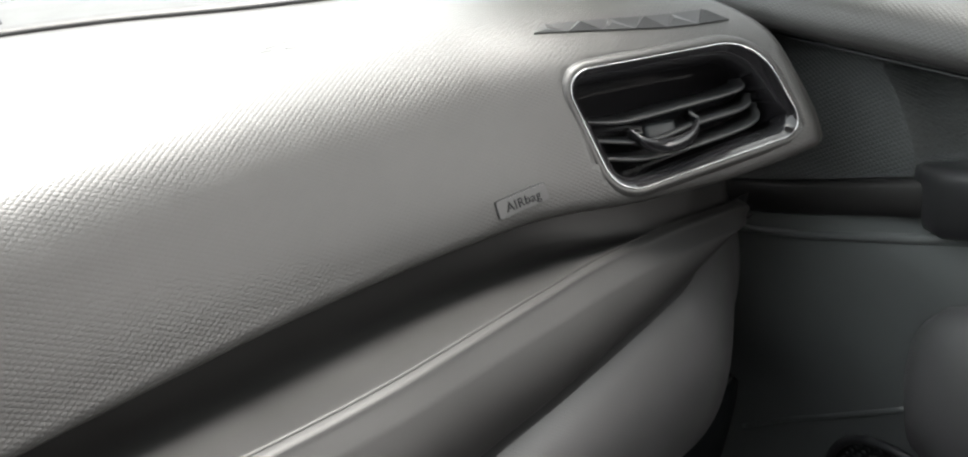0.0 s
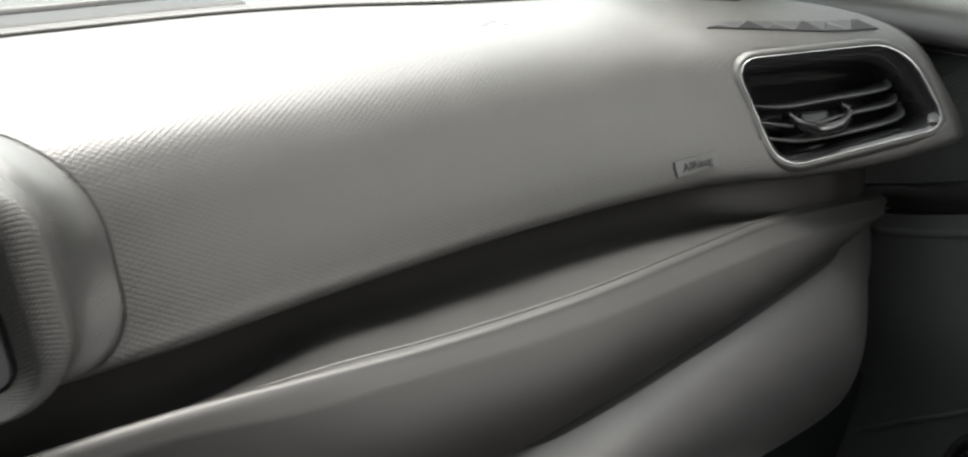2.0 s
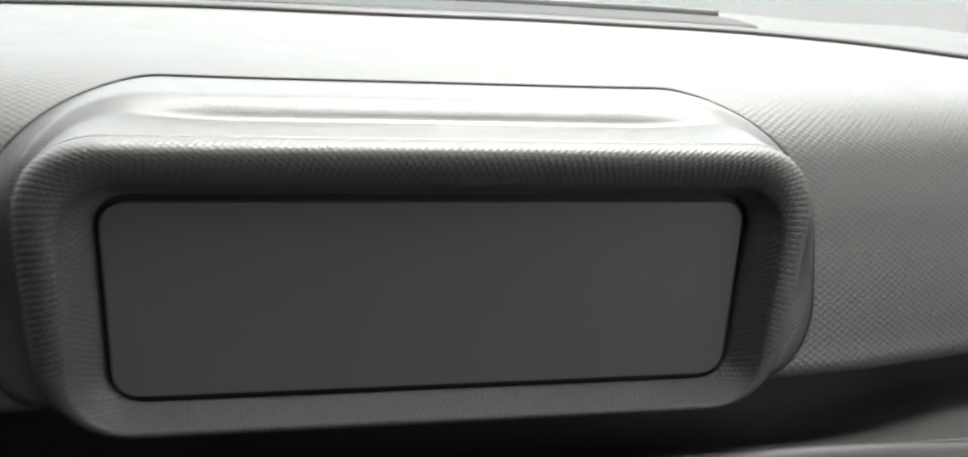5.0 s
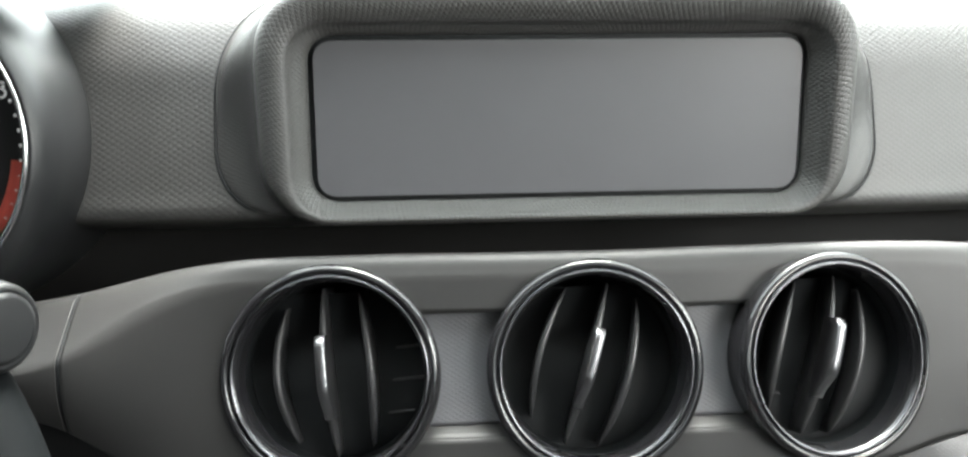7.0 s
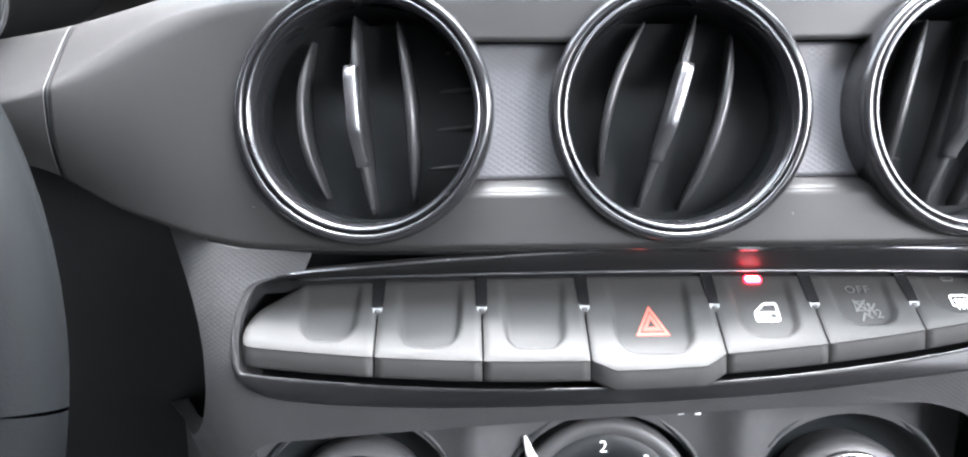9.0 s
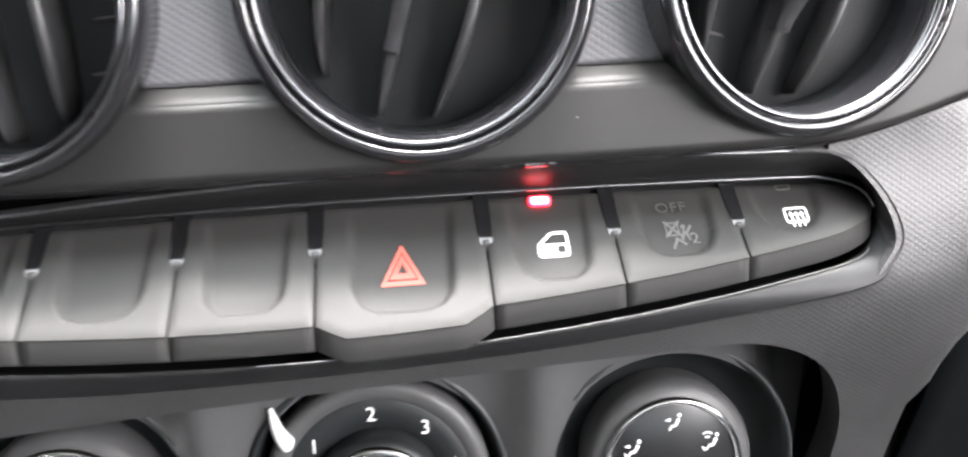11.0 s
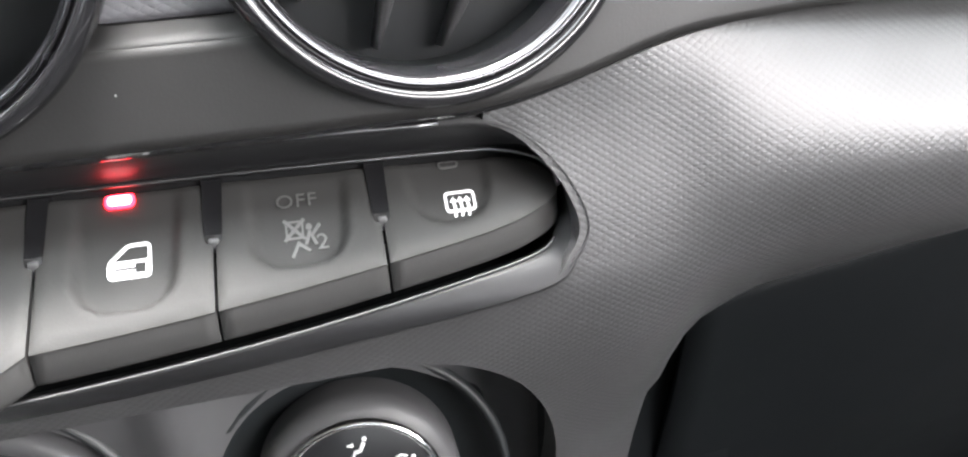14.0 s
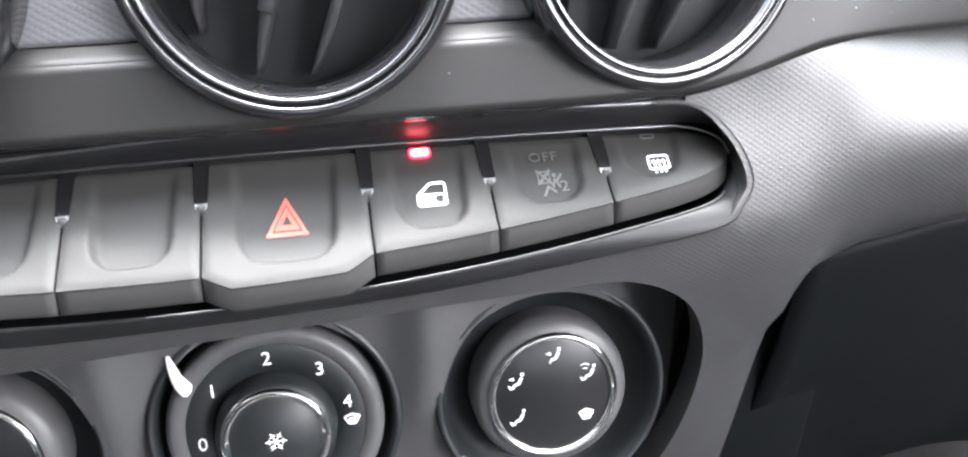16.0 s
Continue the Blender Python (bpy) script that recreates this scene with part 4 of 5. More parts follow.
KEY_LABELS = ["blank grey switch key with a dished pad", "blank grey switch key with a dished pad", "blank grey switch key with a dished pad", "wide grey hazard switch key with a red triangle", "grey window lock switch key with a lit red lamp",
              "grey passenger airbag switch key with faint print", "rounded grey rear demister switch key with white symbol"]
keys = []
for i in range(7):
    k = thing("switch_key", KEY_LABELS[i], "switch", "keys of the dashboard switch row", at=((EDGES[i] + EDGES[i + 1]) / 2, -0.06, 0.505))
    part("cap", patch(key_outline(i), [], 0.0014, key_lift(i), rim=(0, 0.0001, -0.0006)), M_KEY, k, "soft grey key cap")
    foot = [key_lift(i)(x, y) + Vector((0, 0.0001, -0.0005)) for x, y in key_outline(i)]
    part("skirt", skin([foot, [p + Vector((0, -0.0017, -0.0056)) for p in foot], [p + Vector((0, -0.0014, -0.0066)) for p in foot], [p + Vector((0, 0.0012, -0.0082)) for p in foot]]), M_KEY, k)
    keys.append(k)
for i, x in enumerate(SEP_X):
    s = thing("separator_pin", "small black divider pin with a bright tip", "divider pin", "dividers between the switch keys", at=(x, -0.05, 0.52))
    yb, yf = back_y(x) + 0.002, -0.0605
    lps = []
    for y, w, up in ((yb, 0.0023, 0.0), (-0.052, 0.0021, 0.0), (yf + 0.0015, 0.0019, 0.0), (yf, 0.0017, -0.0006)):
        z = key_z(y) + up
        lps.append([Vector((x - w, y, z - 0.006)), Vector((x - w, y, z + 0.0004)), Vector((x - w * 0.45, y, z + 0.0003)), Vector((x + w * 0.45, y, z + 0.0003)), Vector((x + w, y, z + 0.0004)), Vector((x + w, y, z - 0.006))])
    part("body", skin(lps, True, True), M_GLOSS, s, smooth=False)
    part("tip", block((x - 0.0012, yf - 0.0002, key_z(yf) - 0.0028), (x + 0.0012, yf + 0.0022, key_z(yf) + 0.0006), 0.0006), M_KNOB, s, "pale grey tip")


def flat_mark(name, i, outline, holes, mat, parent, label="", up=0.00025):
    lf = key_lift(i)
    return part(name, patch(outline, holes, 0.0012, lambda x, y: lf(x, y) + Vector((0, -0.0001, up)), rim=(0, 0, -0.0002)), mat, parent, label)


def tri_shape(cx, cy, r, rd):
    return fillet([(cx, cy + r * 1.12), (cx + r, cy - r * 0.72), (cx - r, cy - r * 0.72)], rd, 3)


hx, hy = -0.0008, -0.0645
flat_mark("triangle_outer", 3, tri_shape(hx, hy, 0.0062, 0.0006), [tri_shape(hx, hy, 0.0045, 0.0004)], M_RED, keys[3], "red printed triangle")
flat_mark("triangle_inner", 3, tri_shape(hx, hy, 0.0037, 0.0004), [tri_shape(hx, hy, 0.0016, 0.0002)], M_RED, keys[3], "red printed triangle")
wx, wy = 0.0422, -0.0607
door_out = fillet([(wx - 0.0046, wy - 0.0034), (wx + 0.0046, wy - 0.0034), (wx + 0.0046, wy + 0.0038), (wx - 0.0004, wy + 0.0038), (wx - 0.0046, wy + 0.0002)], [0.0012, 0.0012, 0.0012, 0.0010, 0.0008], 3)
door_win = fillet([(wx - 0.0034, wy + 0.0003), (wx + 0.0039, wy + 0.0003), (wx + 0.0039, wy + 0.0031), (wx - 0.0001, wy + 0.0031)], 0.0004, 2)
door_key = [(wx - 0.003, wy - 0.0016), (wx + 0.0012, wy - 0.0016), (wx + 0.0012, wy - 0.0024), (wx + 0.0034, wy - 0.0024), (wx + 0.0034, wy - 0.0002), (wx + 0.0012, wy - 0.0002), (wx + 0.0012, wy - 0.0010), (wx - 0.003, wy - 0.0010)]
flat_mark("window_symbol", 4, door_out, [door_win, door_key], M_WHITE, keys[4], "white door window symbol")
lx, ly = 0.0404, -0.0477


def oval(cx, cy, w, h, n=24):
    return fillet([(cx - w, cy + h), (cx + w, cy + h), (cx + w, cy - h), (cx - w, cy - h)], h * 0.98, 6)


flat_mark("indicator_lamp", 4, oval(lx, ly, 0.0033, 0.0016), [], M_LED, keys[4], "small lit red lamp", up=0.0006)
flat_mark("indicator_core", 4, oval(lx, ly, 0.0026, 0.0010), [], M_LEDCORE, keys[4], "bright core of the lamp", up=0.0008)
dx, dy = 0.1155, -0.0572
flat_mark("indicator_lamp", 6, oval(dx - 0.0012, -0.0480, 0.0024, 0.0011), [oval(dx - 0.0012, -0.0480, 0.0020, 0.0007)], M_FAINT, keys[6], "unlit grey indicator outline")
frame_o = fillet([(dx - 0.0036, dy + 0.0026), (dx + 0.0036, dy + 0.0026), (dx + 0.0036, dy - 0.0020), (dx - 0.0036, dy - 0.0020)], 0.0010, 3)
frame_i = fillet([(dx - 0.0030, dy + 0.0021), (dx + 0.0030, dy + 0.0021), (dx + 0.0030, dy - 0.0015), (dx - 0.0030, dy - 0.0015)], 0.0006, 3)
flat_mark("window_symbol", 6, frame_o, [frame_i], M_WHITE, keys[6], "white rear window outline")
for o in (-0.0016, 0.0, 0.0016):
    flat_mark("heat_arrow", 6, [(dx + o - 0.0003, dy - 0.0031), (dx + o + 0.0003, dy - 0.0031), (dx + o + 0.0005, dy - 0.0010), (dx + o + 0.0003, dy + 0.0003), (dx + o + 0.0008, dy + 0.0003), (dx + o, dy + 0.0013), (dx + o - 0.0008, dy + 0.0003), (dx + o - 0.0003, dy + 0.0003), (dx + o - 0.0001, dy - 0.0010)], [], M_WHITE, keys[6], "white wavy heat arrow", up=0.0003)
ox, oy = 0.0785, -0.0585
slope_m = pose(0, 0, 0, math.degrees(math.atan(KEY_SLOPE)), 0, 0)


def on_key(bm, i, x, y):
    return moved(bm, Matrix.Translation(key_lift(i)(x, y) + Vector((0, 0, 0.0004))) @ slope_m)


part("lettering", on_key(letters("OFF", 0.0050, 0.0001, 1.1), 5, ox, oy + 0.0060), M_FAINT, keys[5], "faint grey lettering", smooth=False)
part("lettering", on_key(letters("2", 0.0058, 0.0001), 5, ox + 0.0049, oy - 0.0036), M_FAINT, keys[5], "faint grey lettering", smooth=False)


def stroke(ax, ay, bx, by, w=0.00035):
    """A flat bar between two points of a key's top, as an outline."""
    d = Vector((bx - ax, by - ay)).normalized() * w
    return [(ax - d.x + d.y, ay - d.y - d.x), (bx + d.x + d.y, by + d.y - d.x), (bx + d.x - d.y, by + d.y + d.x), (ax - d.x - d.y, ay - d.y + d.x)]


bx0, by0, bh = ox - 0.0010, oy - 0.0001, 0.0020
flat_mark("airbag_symbol", 5, fillet([(bx0 - bh, by0 + bh), (bx0 + bh, by0 + bh), (bx0 + bh, by0 - bh), (bx0 - bh, by0 - bh)], 0.0003, 2), [[(bx0 - bh * 0.78, by0 + bh * 0.78), (bx0 + bh * 0.78, by0 + bh * 0.78), (bx0 + bh * 0.78, by0 - bh * 0.78), (bx0 - bh * 0.78, by0 - bh * 0.78)]], M_FAINT, keys[5], "faint grey symbol")
for pa, pb in (((bx0 - bh, by0 - bh), (bx0 + bh, by0 + bh)), ((bx0 - bh, by0 + bh), (bx0 + bh, by0 - bh)), ((ox - 0.0017, oy - 0.0056), (ox - 0.0003, oy - 0.0031)), ((ox - 0.0003, oy - 0.0031), (ox + 0.0017, oy - 0.0047)),
               ((ox + 0.0022, oy - 0.0009), (ox + 0.0014, oy - 0.0032)), ((ox + 0.0044, oy + 0.0004), (ox + 0.0027, oy - 0.0016)), ((ox + 0.0027, oy - 0.0016), (ox + 0.0034, oy - 0.0034))):
    flat_mark("airbag_symbol", 5, stroke(*pa, *pb), [], M_FAINT, keys[5], "faint grey symbol", up=0.00035)
flat_mark("airbag_symbol", 5, oval(ox + 0.0022, oy + 0.0003, 0.0007, 0.0007), [], M_FAINT, keys[5], "faint grey symbol", up=0.0003)

# ---- heater panel ----
TILT = radians(18)


def panel_m(x, z, out=0.0):
    """Axes of the heater panel: x right, y up its face, z out of it."""
    m = pose(0, 0, 0, 90 - 18, 0, 0)
    m.translation = Vector((x, -0.0545 - (0.44 - z) * math.tan(TILT) * 0.6, z)) + m.to_3x3() @ Vector((0, 0, out))
    return m


heater = thing("heater_panel", "dark plastic heater control panel recessed in the fascia", "control panel", at=(0, -0.04, 0.42))
KNOBS = ((-0.111, 0.4350), (-0.0135, 0.4355), (0.0835, 0.4338))


def heater_lift(x, z):
    y = -0.0555 - (0.44 - z) * 0.10
    # raised shoulders between the wells
    for cx in (-0.0655, 0.0395):
        y -= 0.0095 * math.exp(-((x - cx) / 0.0095) ** 2) * (0.35 + 0.65 * smooth_step(0.40, 0.47, z))
    y += 0.022 * smooth_step(0.108, 0.132, x)
    return Vector((x, y, z))


wells = [[(cx + 0.0405 * math.cos(6.28318 * k / 44), cz + 0.0395 * math.sin(6.28318 * k / 44)) for k in range(44)] for cx, cz in KNOBS]
part("face", patch(fillet([(-0.1515, 0.494), (0.1415, 0.494), (0.1415, 0.368), (-0.1515, 0.368)], 0.01, 4), wells, 0.005, heater_lift, rim=(0, 0.010, 0)), M_KNOB, heater, "smooth dark grey face with rounded shoulders")
for cx, cz in KNOBS:
    part("well", moved(lathe([(0.0428, 0.006), (0.0415, 0.0085), (0.0402, 0.0075), (0.0392, 0.002), (0.036, -0.006), (0.0, -0.008)], 64), panel_m(cx, cz)), M_DARK, heater, "round dark well behind a knob")


def flow_mark(flow):
    """A seated figure symbol with short arrows, about 5 mm, as one flat mesh in the xy plane."""
    bits = [moved(lathe([(0.0, 0.0003), (0.0006, 0.0003), (0.0007, 0.0)], 12), pose(0.0019, 0.0024, 0))]
    for a, b, w in (((0.0016, 0.0013), (0.0004, -0.0011), 0.0006), ((0.0004, -0.0011), (-0.0010, -0.0012), 0.0005), ((-0.0010, -0.0012), (-0.0016, -0.0026), 0.0004)):
        bits.append(tube([(a[0], a[1], 0.0001), (b[0], b[1], 0.0001)], w, 6))
    if "face" in flow:
        bits.append(tube([(-0.0030, 0.0010, 0.0001), (-0.0012, 0.0010, 0.0001)], [0.00025, 0.0006], 6))
    if "feet" in flow:
        bits.append(tube([(-0.0032, -0.0014, 0.0001), (-0.0022, -0.0026, 0.0001)], [0.00025, 0.0006], 6))
    if "glass" in flow:
        bits.append(tube([(-0.0030, 0.0030, 0.0001), (-0.0014, 0.0036, 0.0001), (0.0002, 0.0030, 0.0001)], 0.0003, 6))
        bits.append(tube([(-0.0022, 0.0018, 0.0001), (-0.0006, 0.0018, 0.0001)], 0.0003, 6))
    return join(*bits)


def fan_glass():
    bits = [tube([(-0.0026, 0.0010, 0.0001), (0, 0.0020, 0.0001), (0.0026, 0.0010, 0.0001)], 0.0004, 6), tube([(-0.0026, 0.0010, 0.0001), (-0.0012, -0.0016, 0.0001), (0.0012, -0.0016, 0.0001), (0.0026, 0.0010, 0.0001)], 0.0003, 6)]
    for o in (-0.0010, 0, 0.0010):
        bits.append(tube([(o, 0.0008, 0.0001), (o * 0.7, -0.0010, 0.0001)], 0.0003, 6))
    return join(*bits)


def rotary(cx, cz, kind):
    labels = {"fan": "round fan speed knob with white numbers and a chromed centre", "mode": "round air direction knob with chrome ring and white symbols", "heat": "round temperature knob with chrome ring"}
    t = thing("rotary_knob", labels[kind], "knob", "knobs of the heater panel")
    t.matrix_world = panel_m(cx, cz, 0.0)
    if kind == "fan":
        part("collar", lathe([(0.0365, -0.004), (0.0365, 0.006), (0.0358, 0.0085), (0.0340, 0.0095), (0.0305, 0.0090), (0.0298, 0.0080)], 80), M_KNOB, t, "dull grey collar", local=True)
        part("scale_ring", lathe([(0.0300, 0.0082), (0.0292, 0.0086), (0.0205, 0.0078), (0.0195, 0.006)], 80), M_DARK, t, "dark ring printed with fan speeds", local=True)
        part("centre_knob", lathe([(0.0205, 0.004), (0.0198, 0.014), (0.0185, 0.0165), (0.0165, 0.0172)], 64), M_DARK, t, "dark turning centre", local=True)
        part("chrome_ring", lathe([(0.0180, 0.0165), (0.0175, 0.0183), (0.0160, 0.0186), (0.0150, 0.0172)], 64), M_BRIGHT, t, "chrome ring", local=True)
        part("push_button", lathe([(0.0152, 0.0170), (0.0148, 0.0176), (0.0, 0.0178)], 48), M_DARK, t, "dark push button", local=True)
        flake = join(*[moved(block((-0.0034, -0.0002, 0), (0.0034, 0.0002, 0.0002)), pose(0, -0.0005, 0.0178, 0, 0, 60 * k)) for k in range(3)] + [moved(block((-0.0009, -0.00018, 0), (0.0009, 0.00018, 0.0002)), pose(0.0022 * math.cos(radians(60 * k)), -0.0005 + 0.0022 * math.sin(radians(60 * k)), 0.0178, 0, 0, 60 * k + 90)) for k in range(6)])
        part("snowflake_symbol", flake, M_WHITE, t, "white snowflake symbol", local=True, smooth=False)
        for txt, a in (("0", 187), ("1", 141), ("2", 92), ("3", 50), ("4", 14)):
            part("numeral", moved(letters(txt, 0.0066, 0.0001), pose(0.0250 * math.cos(radians(a)), 0.0250 * math.sin(radians(a)), 0.0086)), M_WHITE, t, "white printed numeral", local=True, smooth=False)
        part("fan_symbol", moved(fan_glass(), pose(0.0252, -0.0006, 0.0086)), M_WHITE, t, "white windscreen symbol", local=True)
        ptr = tube(spline([(-0.0318, 0.0300, 0.0085), (-0.0306, 0.0256, 0.0095), (-0.0292, 0.0218, 0.0102), (-0.0272, 0.0186, 0.0104), (-0.0262, 0.0176, 0.0100)], 3), [0.0006 + 0.0007 * smooth_step(0.0, 0.2, k / 12) + 0.0011 * smooth_step(0.1, 0.75, k / 12) - 0.0012 * smooth_step(0.85, 1.0, k / 12) for k in range(13)], 12)
        part("pointer", ptr, M_WHITE, t, "white pointer", local=True)
    else:
        part("skirt", lathe([(0.0288, -0.006), (0.0288, 0.003), (0.0280, 0.0056), (0.0262, 0.0078), (0.0232, 0.0084)], 72), M_KNOB, t, "satin grey skirt", local=True)
        part("chrome_ring", lathe([(0.0238, 0.0080), (0.0236, 0.0098), (0.0229, 0.0106), (0.0219, 0.0104), (0.0212, 0.0090)], 72), M_BRIGHT, t, "chrome ring", local=True)
        part("disc", lathe([(0.0214, 0.0086), (0.0205, 0.0090), (0.0, 0.0090)], 64), M_DIAL, t, "dark glossy disc", local=True)
        if kind == "mode":
            for a, fl in ((88, ("face",)), (28, ("feet", "glass")), (152, ("face", "feet")), (-152, ("feet",))):
                part("air_symbol", moved(flow_mark(fl), pose(0.0150 * math.cos(radians(a)), 0.0150 * math.sin(radians(a)), 0.0091)), M_WHITE, t, "white seated figure symbol", local=True)
            part("air_symbol", moved(fan_glass(), pose(0.0150 * math.cos(radians(-38)), 0.0150 * math.sin(radians(-38)), 0.0091)), M_WHITE, t, "white windscreen symbol", local=True)
            part("pointer", tube([(-0.0345, -0.0200, 0.0085), (-0.0290, -0.0235, 0.0100), (-0.0250, -0.0255, 0.0105)], [0.0008, 0.0010, 0.0017], 10), M_WHITE, t, "white pointer", local=True)
    return t


for (cx, cz), kind in zip(KNOBS, ("heat", "fan", "mode")):
    rotary(cx, cz, kind)

# printed dashes just under the fascia's edge
for x in (-0.054, 0.0195):
    dashes = [tube([heater_lift(x + o - 0.0011, 0.4745) + Vector((0, -0.0003, 0)), heater_lift(x + o + 0.0011, 0.4747) + Vector((0, -0.0003, 0))], 0.0005, 8) for o in (-0.0033, 0.0033)]
    part("air_mark", join(*dashes), M_WHITE, heater, "pair of short white printed dashes")

# ---- glove box ----
glove = thing("glove_box", "plastic glove box lid under the fascia, blackened for footwell shade", "glove box", at=(0.48, 0.0, 0.3))
rows = []
for x in np.linspace(0.185, 0.765, 50):
    y, z = F_LOW_Y(x), F_LOW_Z(x)
    rows.append([Vector((x, p.x, p.y)) for p in spline([(y + 0.020, z - 0.002), (y + 0.006, z - 0.0035), (y + 0.002, z - 0.010), (y + 0.006, z - 0.05), (y + 0.020, z - 0.12), (y + 0.06, z - 0.22), (y + 0.16, z - 0.30)], 5)])
part("lid", loft(rows), M_GLOVE_SHADE, glove, "lid with footwell shade in its colour", thick=0.002)
part("edge_line", tube([r[4] + Vector((0, -0.0008, 0.001)) for r in rows], 0.0011, 8), M_TRIM, glove, "thin raised lip")
side = []
for z in np.linspace(0.20, 0.472, 14):
    side.append([Vector((0.163 + 0.006 * smooth_step(0.40, 0.47, z), y, z)) for y in np.linspace(-0.042, 0.10, 6)])
# console side and cover share the lid's colour, with the shade painted in
part("console_side", loft(side), M_GLOVE_SHADE, dash, "side of the centre console, blackened for shade", thick=0.003)

part("lower_cover", block((0.1655, -0.034, 0.20), (0.215, -0.016, 0.470), 0.001), M_GLOVE_SHADE, dash, "cover beside the centre console, blackened for shade")

# ---- side vent ----
svent = thing("side_air_vent", "rounded side air vent with chrome lined mouth and dark slats", "air vent", at=VENT_C)


def ring_at(grow, out):
    return [VENT_M @ Vector((x, y, out)) for x, y in vent_outline(grow)]


part("mouth", skin([ring_at(0.0002, 0.0040), ring_at(-0.0012, 0.0036), ring_at(-0.005, 0.0), ring_at(-0.0085, -0.006), ring_at(-0.0105, -0.014), ring_at(-0.0115, -0.022), ring_at(-0.012, -0.05)], False, True), M_GLOSS, svent, "gloss black mouth")
part("chrome_line", skin([ring_at(0.0004, 0.0040), ring_at(0.0002, 0.0049), ring_at(-0.0004, 0.0051), ring_at(-0.0008, 0.0046), ring_at(-0.0009, 0.0038)]), M_CHROME, svent, "dark chrome line round the mouth")
SLATS = (((-0.0716, 0.0095), (-0.0435, 0.0041), (-0.0011, 0.0059), (0.0455, 0.0095), (0.0549, 0.0176)), ((-0.0660, -0.0045), (-0.029, -0.0124), (0.0102, -0.0072), (0.0473, -0.0032), (0.0594, 0.0057)), ((-0.0595, -0.0181), (-0.034, -0.0234), (0.0064, -0.0216), (0.0518, -0.0151), (0.0626, -0.0016)))
for k, line in enumerate(SLATS):
    rows = []
    mid_line = spline([(*p, 0) for p in line], 8)
    for i, p in enumerate(mid_line):
        s = i / (len(mid_line) - 1)
        z0 = -0.010 + 0.004 * math.sin(math.pi * min(1, s * 1.1)) - 0.006 * smooth_step(0.85, 1, s)
        w = 0.7 + 0.3 * math.sin(math.pi * s)
        rows.append([VENT_M @ Vector((p.x, p.y + dy * w, z0 + dz * w)) for dy, dz in ((-0.0013, -0.0012), (-0.0009, 0.0004), (0.0006, 0.0008), (0.0016, 0.0), (0.0085, -0.022), (0.0062, -0.0235))])
    slat = part("slat", skin(rows, True, True), M_SMOOTH, svent)
    if k == 1:
        rows = []
        arc = spline([(-0.0415, -0.0015, -0.006), (-0.036, -0.0120, 0.002), (-0.0226, -0.0180, 0.006), (-0.0040, -0.0160, 0.005), (0.0070, -0.0070, 0.000), (0.0040, 0.0015, -0.006)], 6)
        for i, p in enumerate(arc):
            s = i / (len(arc) - 1)
            h = 0.0018 + 0.0032 * math.sin(math.pi * s)
            rows.append([VENT_M @ (p + Vector((0, dy * h, dz))) for dy, dz in ((-0.7, -0.010), (-1.0, -0.003), (-0.6, 0.0002), (0.3, 0.0010), (0.9, 0.0), (1.0, -0.004), (0.8, -0.010))])
        part("tab", skin(rows, True, True), M_GLOSS, slat, "gloss black grip tab")
        part("tab_seat", moved(block((-0.028, -0.012, -0.018), (-0.004, 0.000, -0.011), 0.003), VENT_M), M_DARK, slat, "dull grey seat of the tab")

# ---- door on the passenger side ----
DOOR_X = 0.805
door = thing("door_panel", "dark grained plastic door panel with pull and speaker", "door panel", at=(DOOR_X, -0.4, 0.3))


def door_lift(y, z):
    x = DOOR_X + 0.012 * smooth_step(0.54, 0.60, z) - 0.010 * smooth_step(0.66, 0.70, z) + 0.02 * smooth_step(0.45, 0.30, z)
    return Vector((x - 0.03 * smooth_step(0.05, -0.5, y) * 0.3, y, z))


LINE_Z = curve_of([(-0.62, 0.662), (-0.20, 0.648), (-0.10, 0.629), (-0.02, 0.603), (0.06, 0.574), (0.16, 0.545), (0.30, 0.515)])
door_ys = list(np.linspace(0.30, -0.62, 60))
bowl = fillet([(0.016, 0.6835), (-0.34, 0.690), (-0.34, 0.668), (-0.11, 0.640), (-0.024, 0.612), (-0.008, 0.645)], [0.012, 0.008, 0.008, 0.03, 0.008, 0.03], 8)
part("upper_panel", patch([(y, LINE_Z(y) + 0.001) for y in door_ys] + [(-0.62, 0.705), (0.30, 0.700)], [bowl], 0.012, door_lift, rim=(0.012, 0, 0)), M_DOORGRAIN, door, "grained dark panel")
rows = []
for k, (sc, dx) in enumerate(((1.0, 0.0), (0.97, 0.008), (0.93, 0.022), (0.80, 0.032))):
    c = Vector((-0.16, 0.655))
    rows.append([door_lift(*(c + (Vector(p) - c) * sc)) + Vector((dx, 0, 0)) for p in bowl])
part("pull_bowl", skin(rows, False, True), M_DOORGRAIN, door, "hollow behind the pull")
rows = []
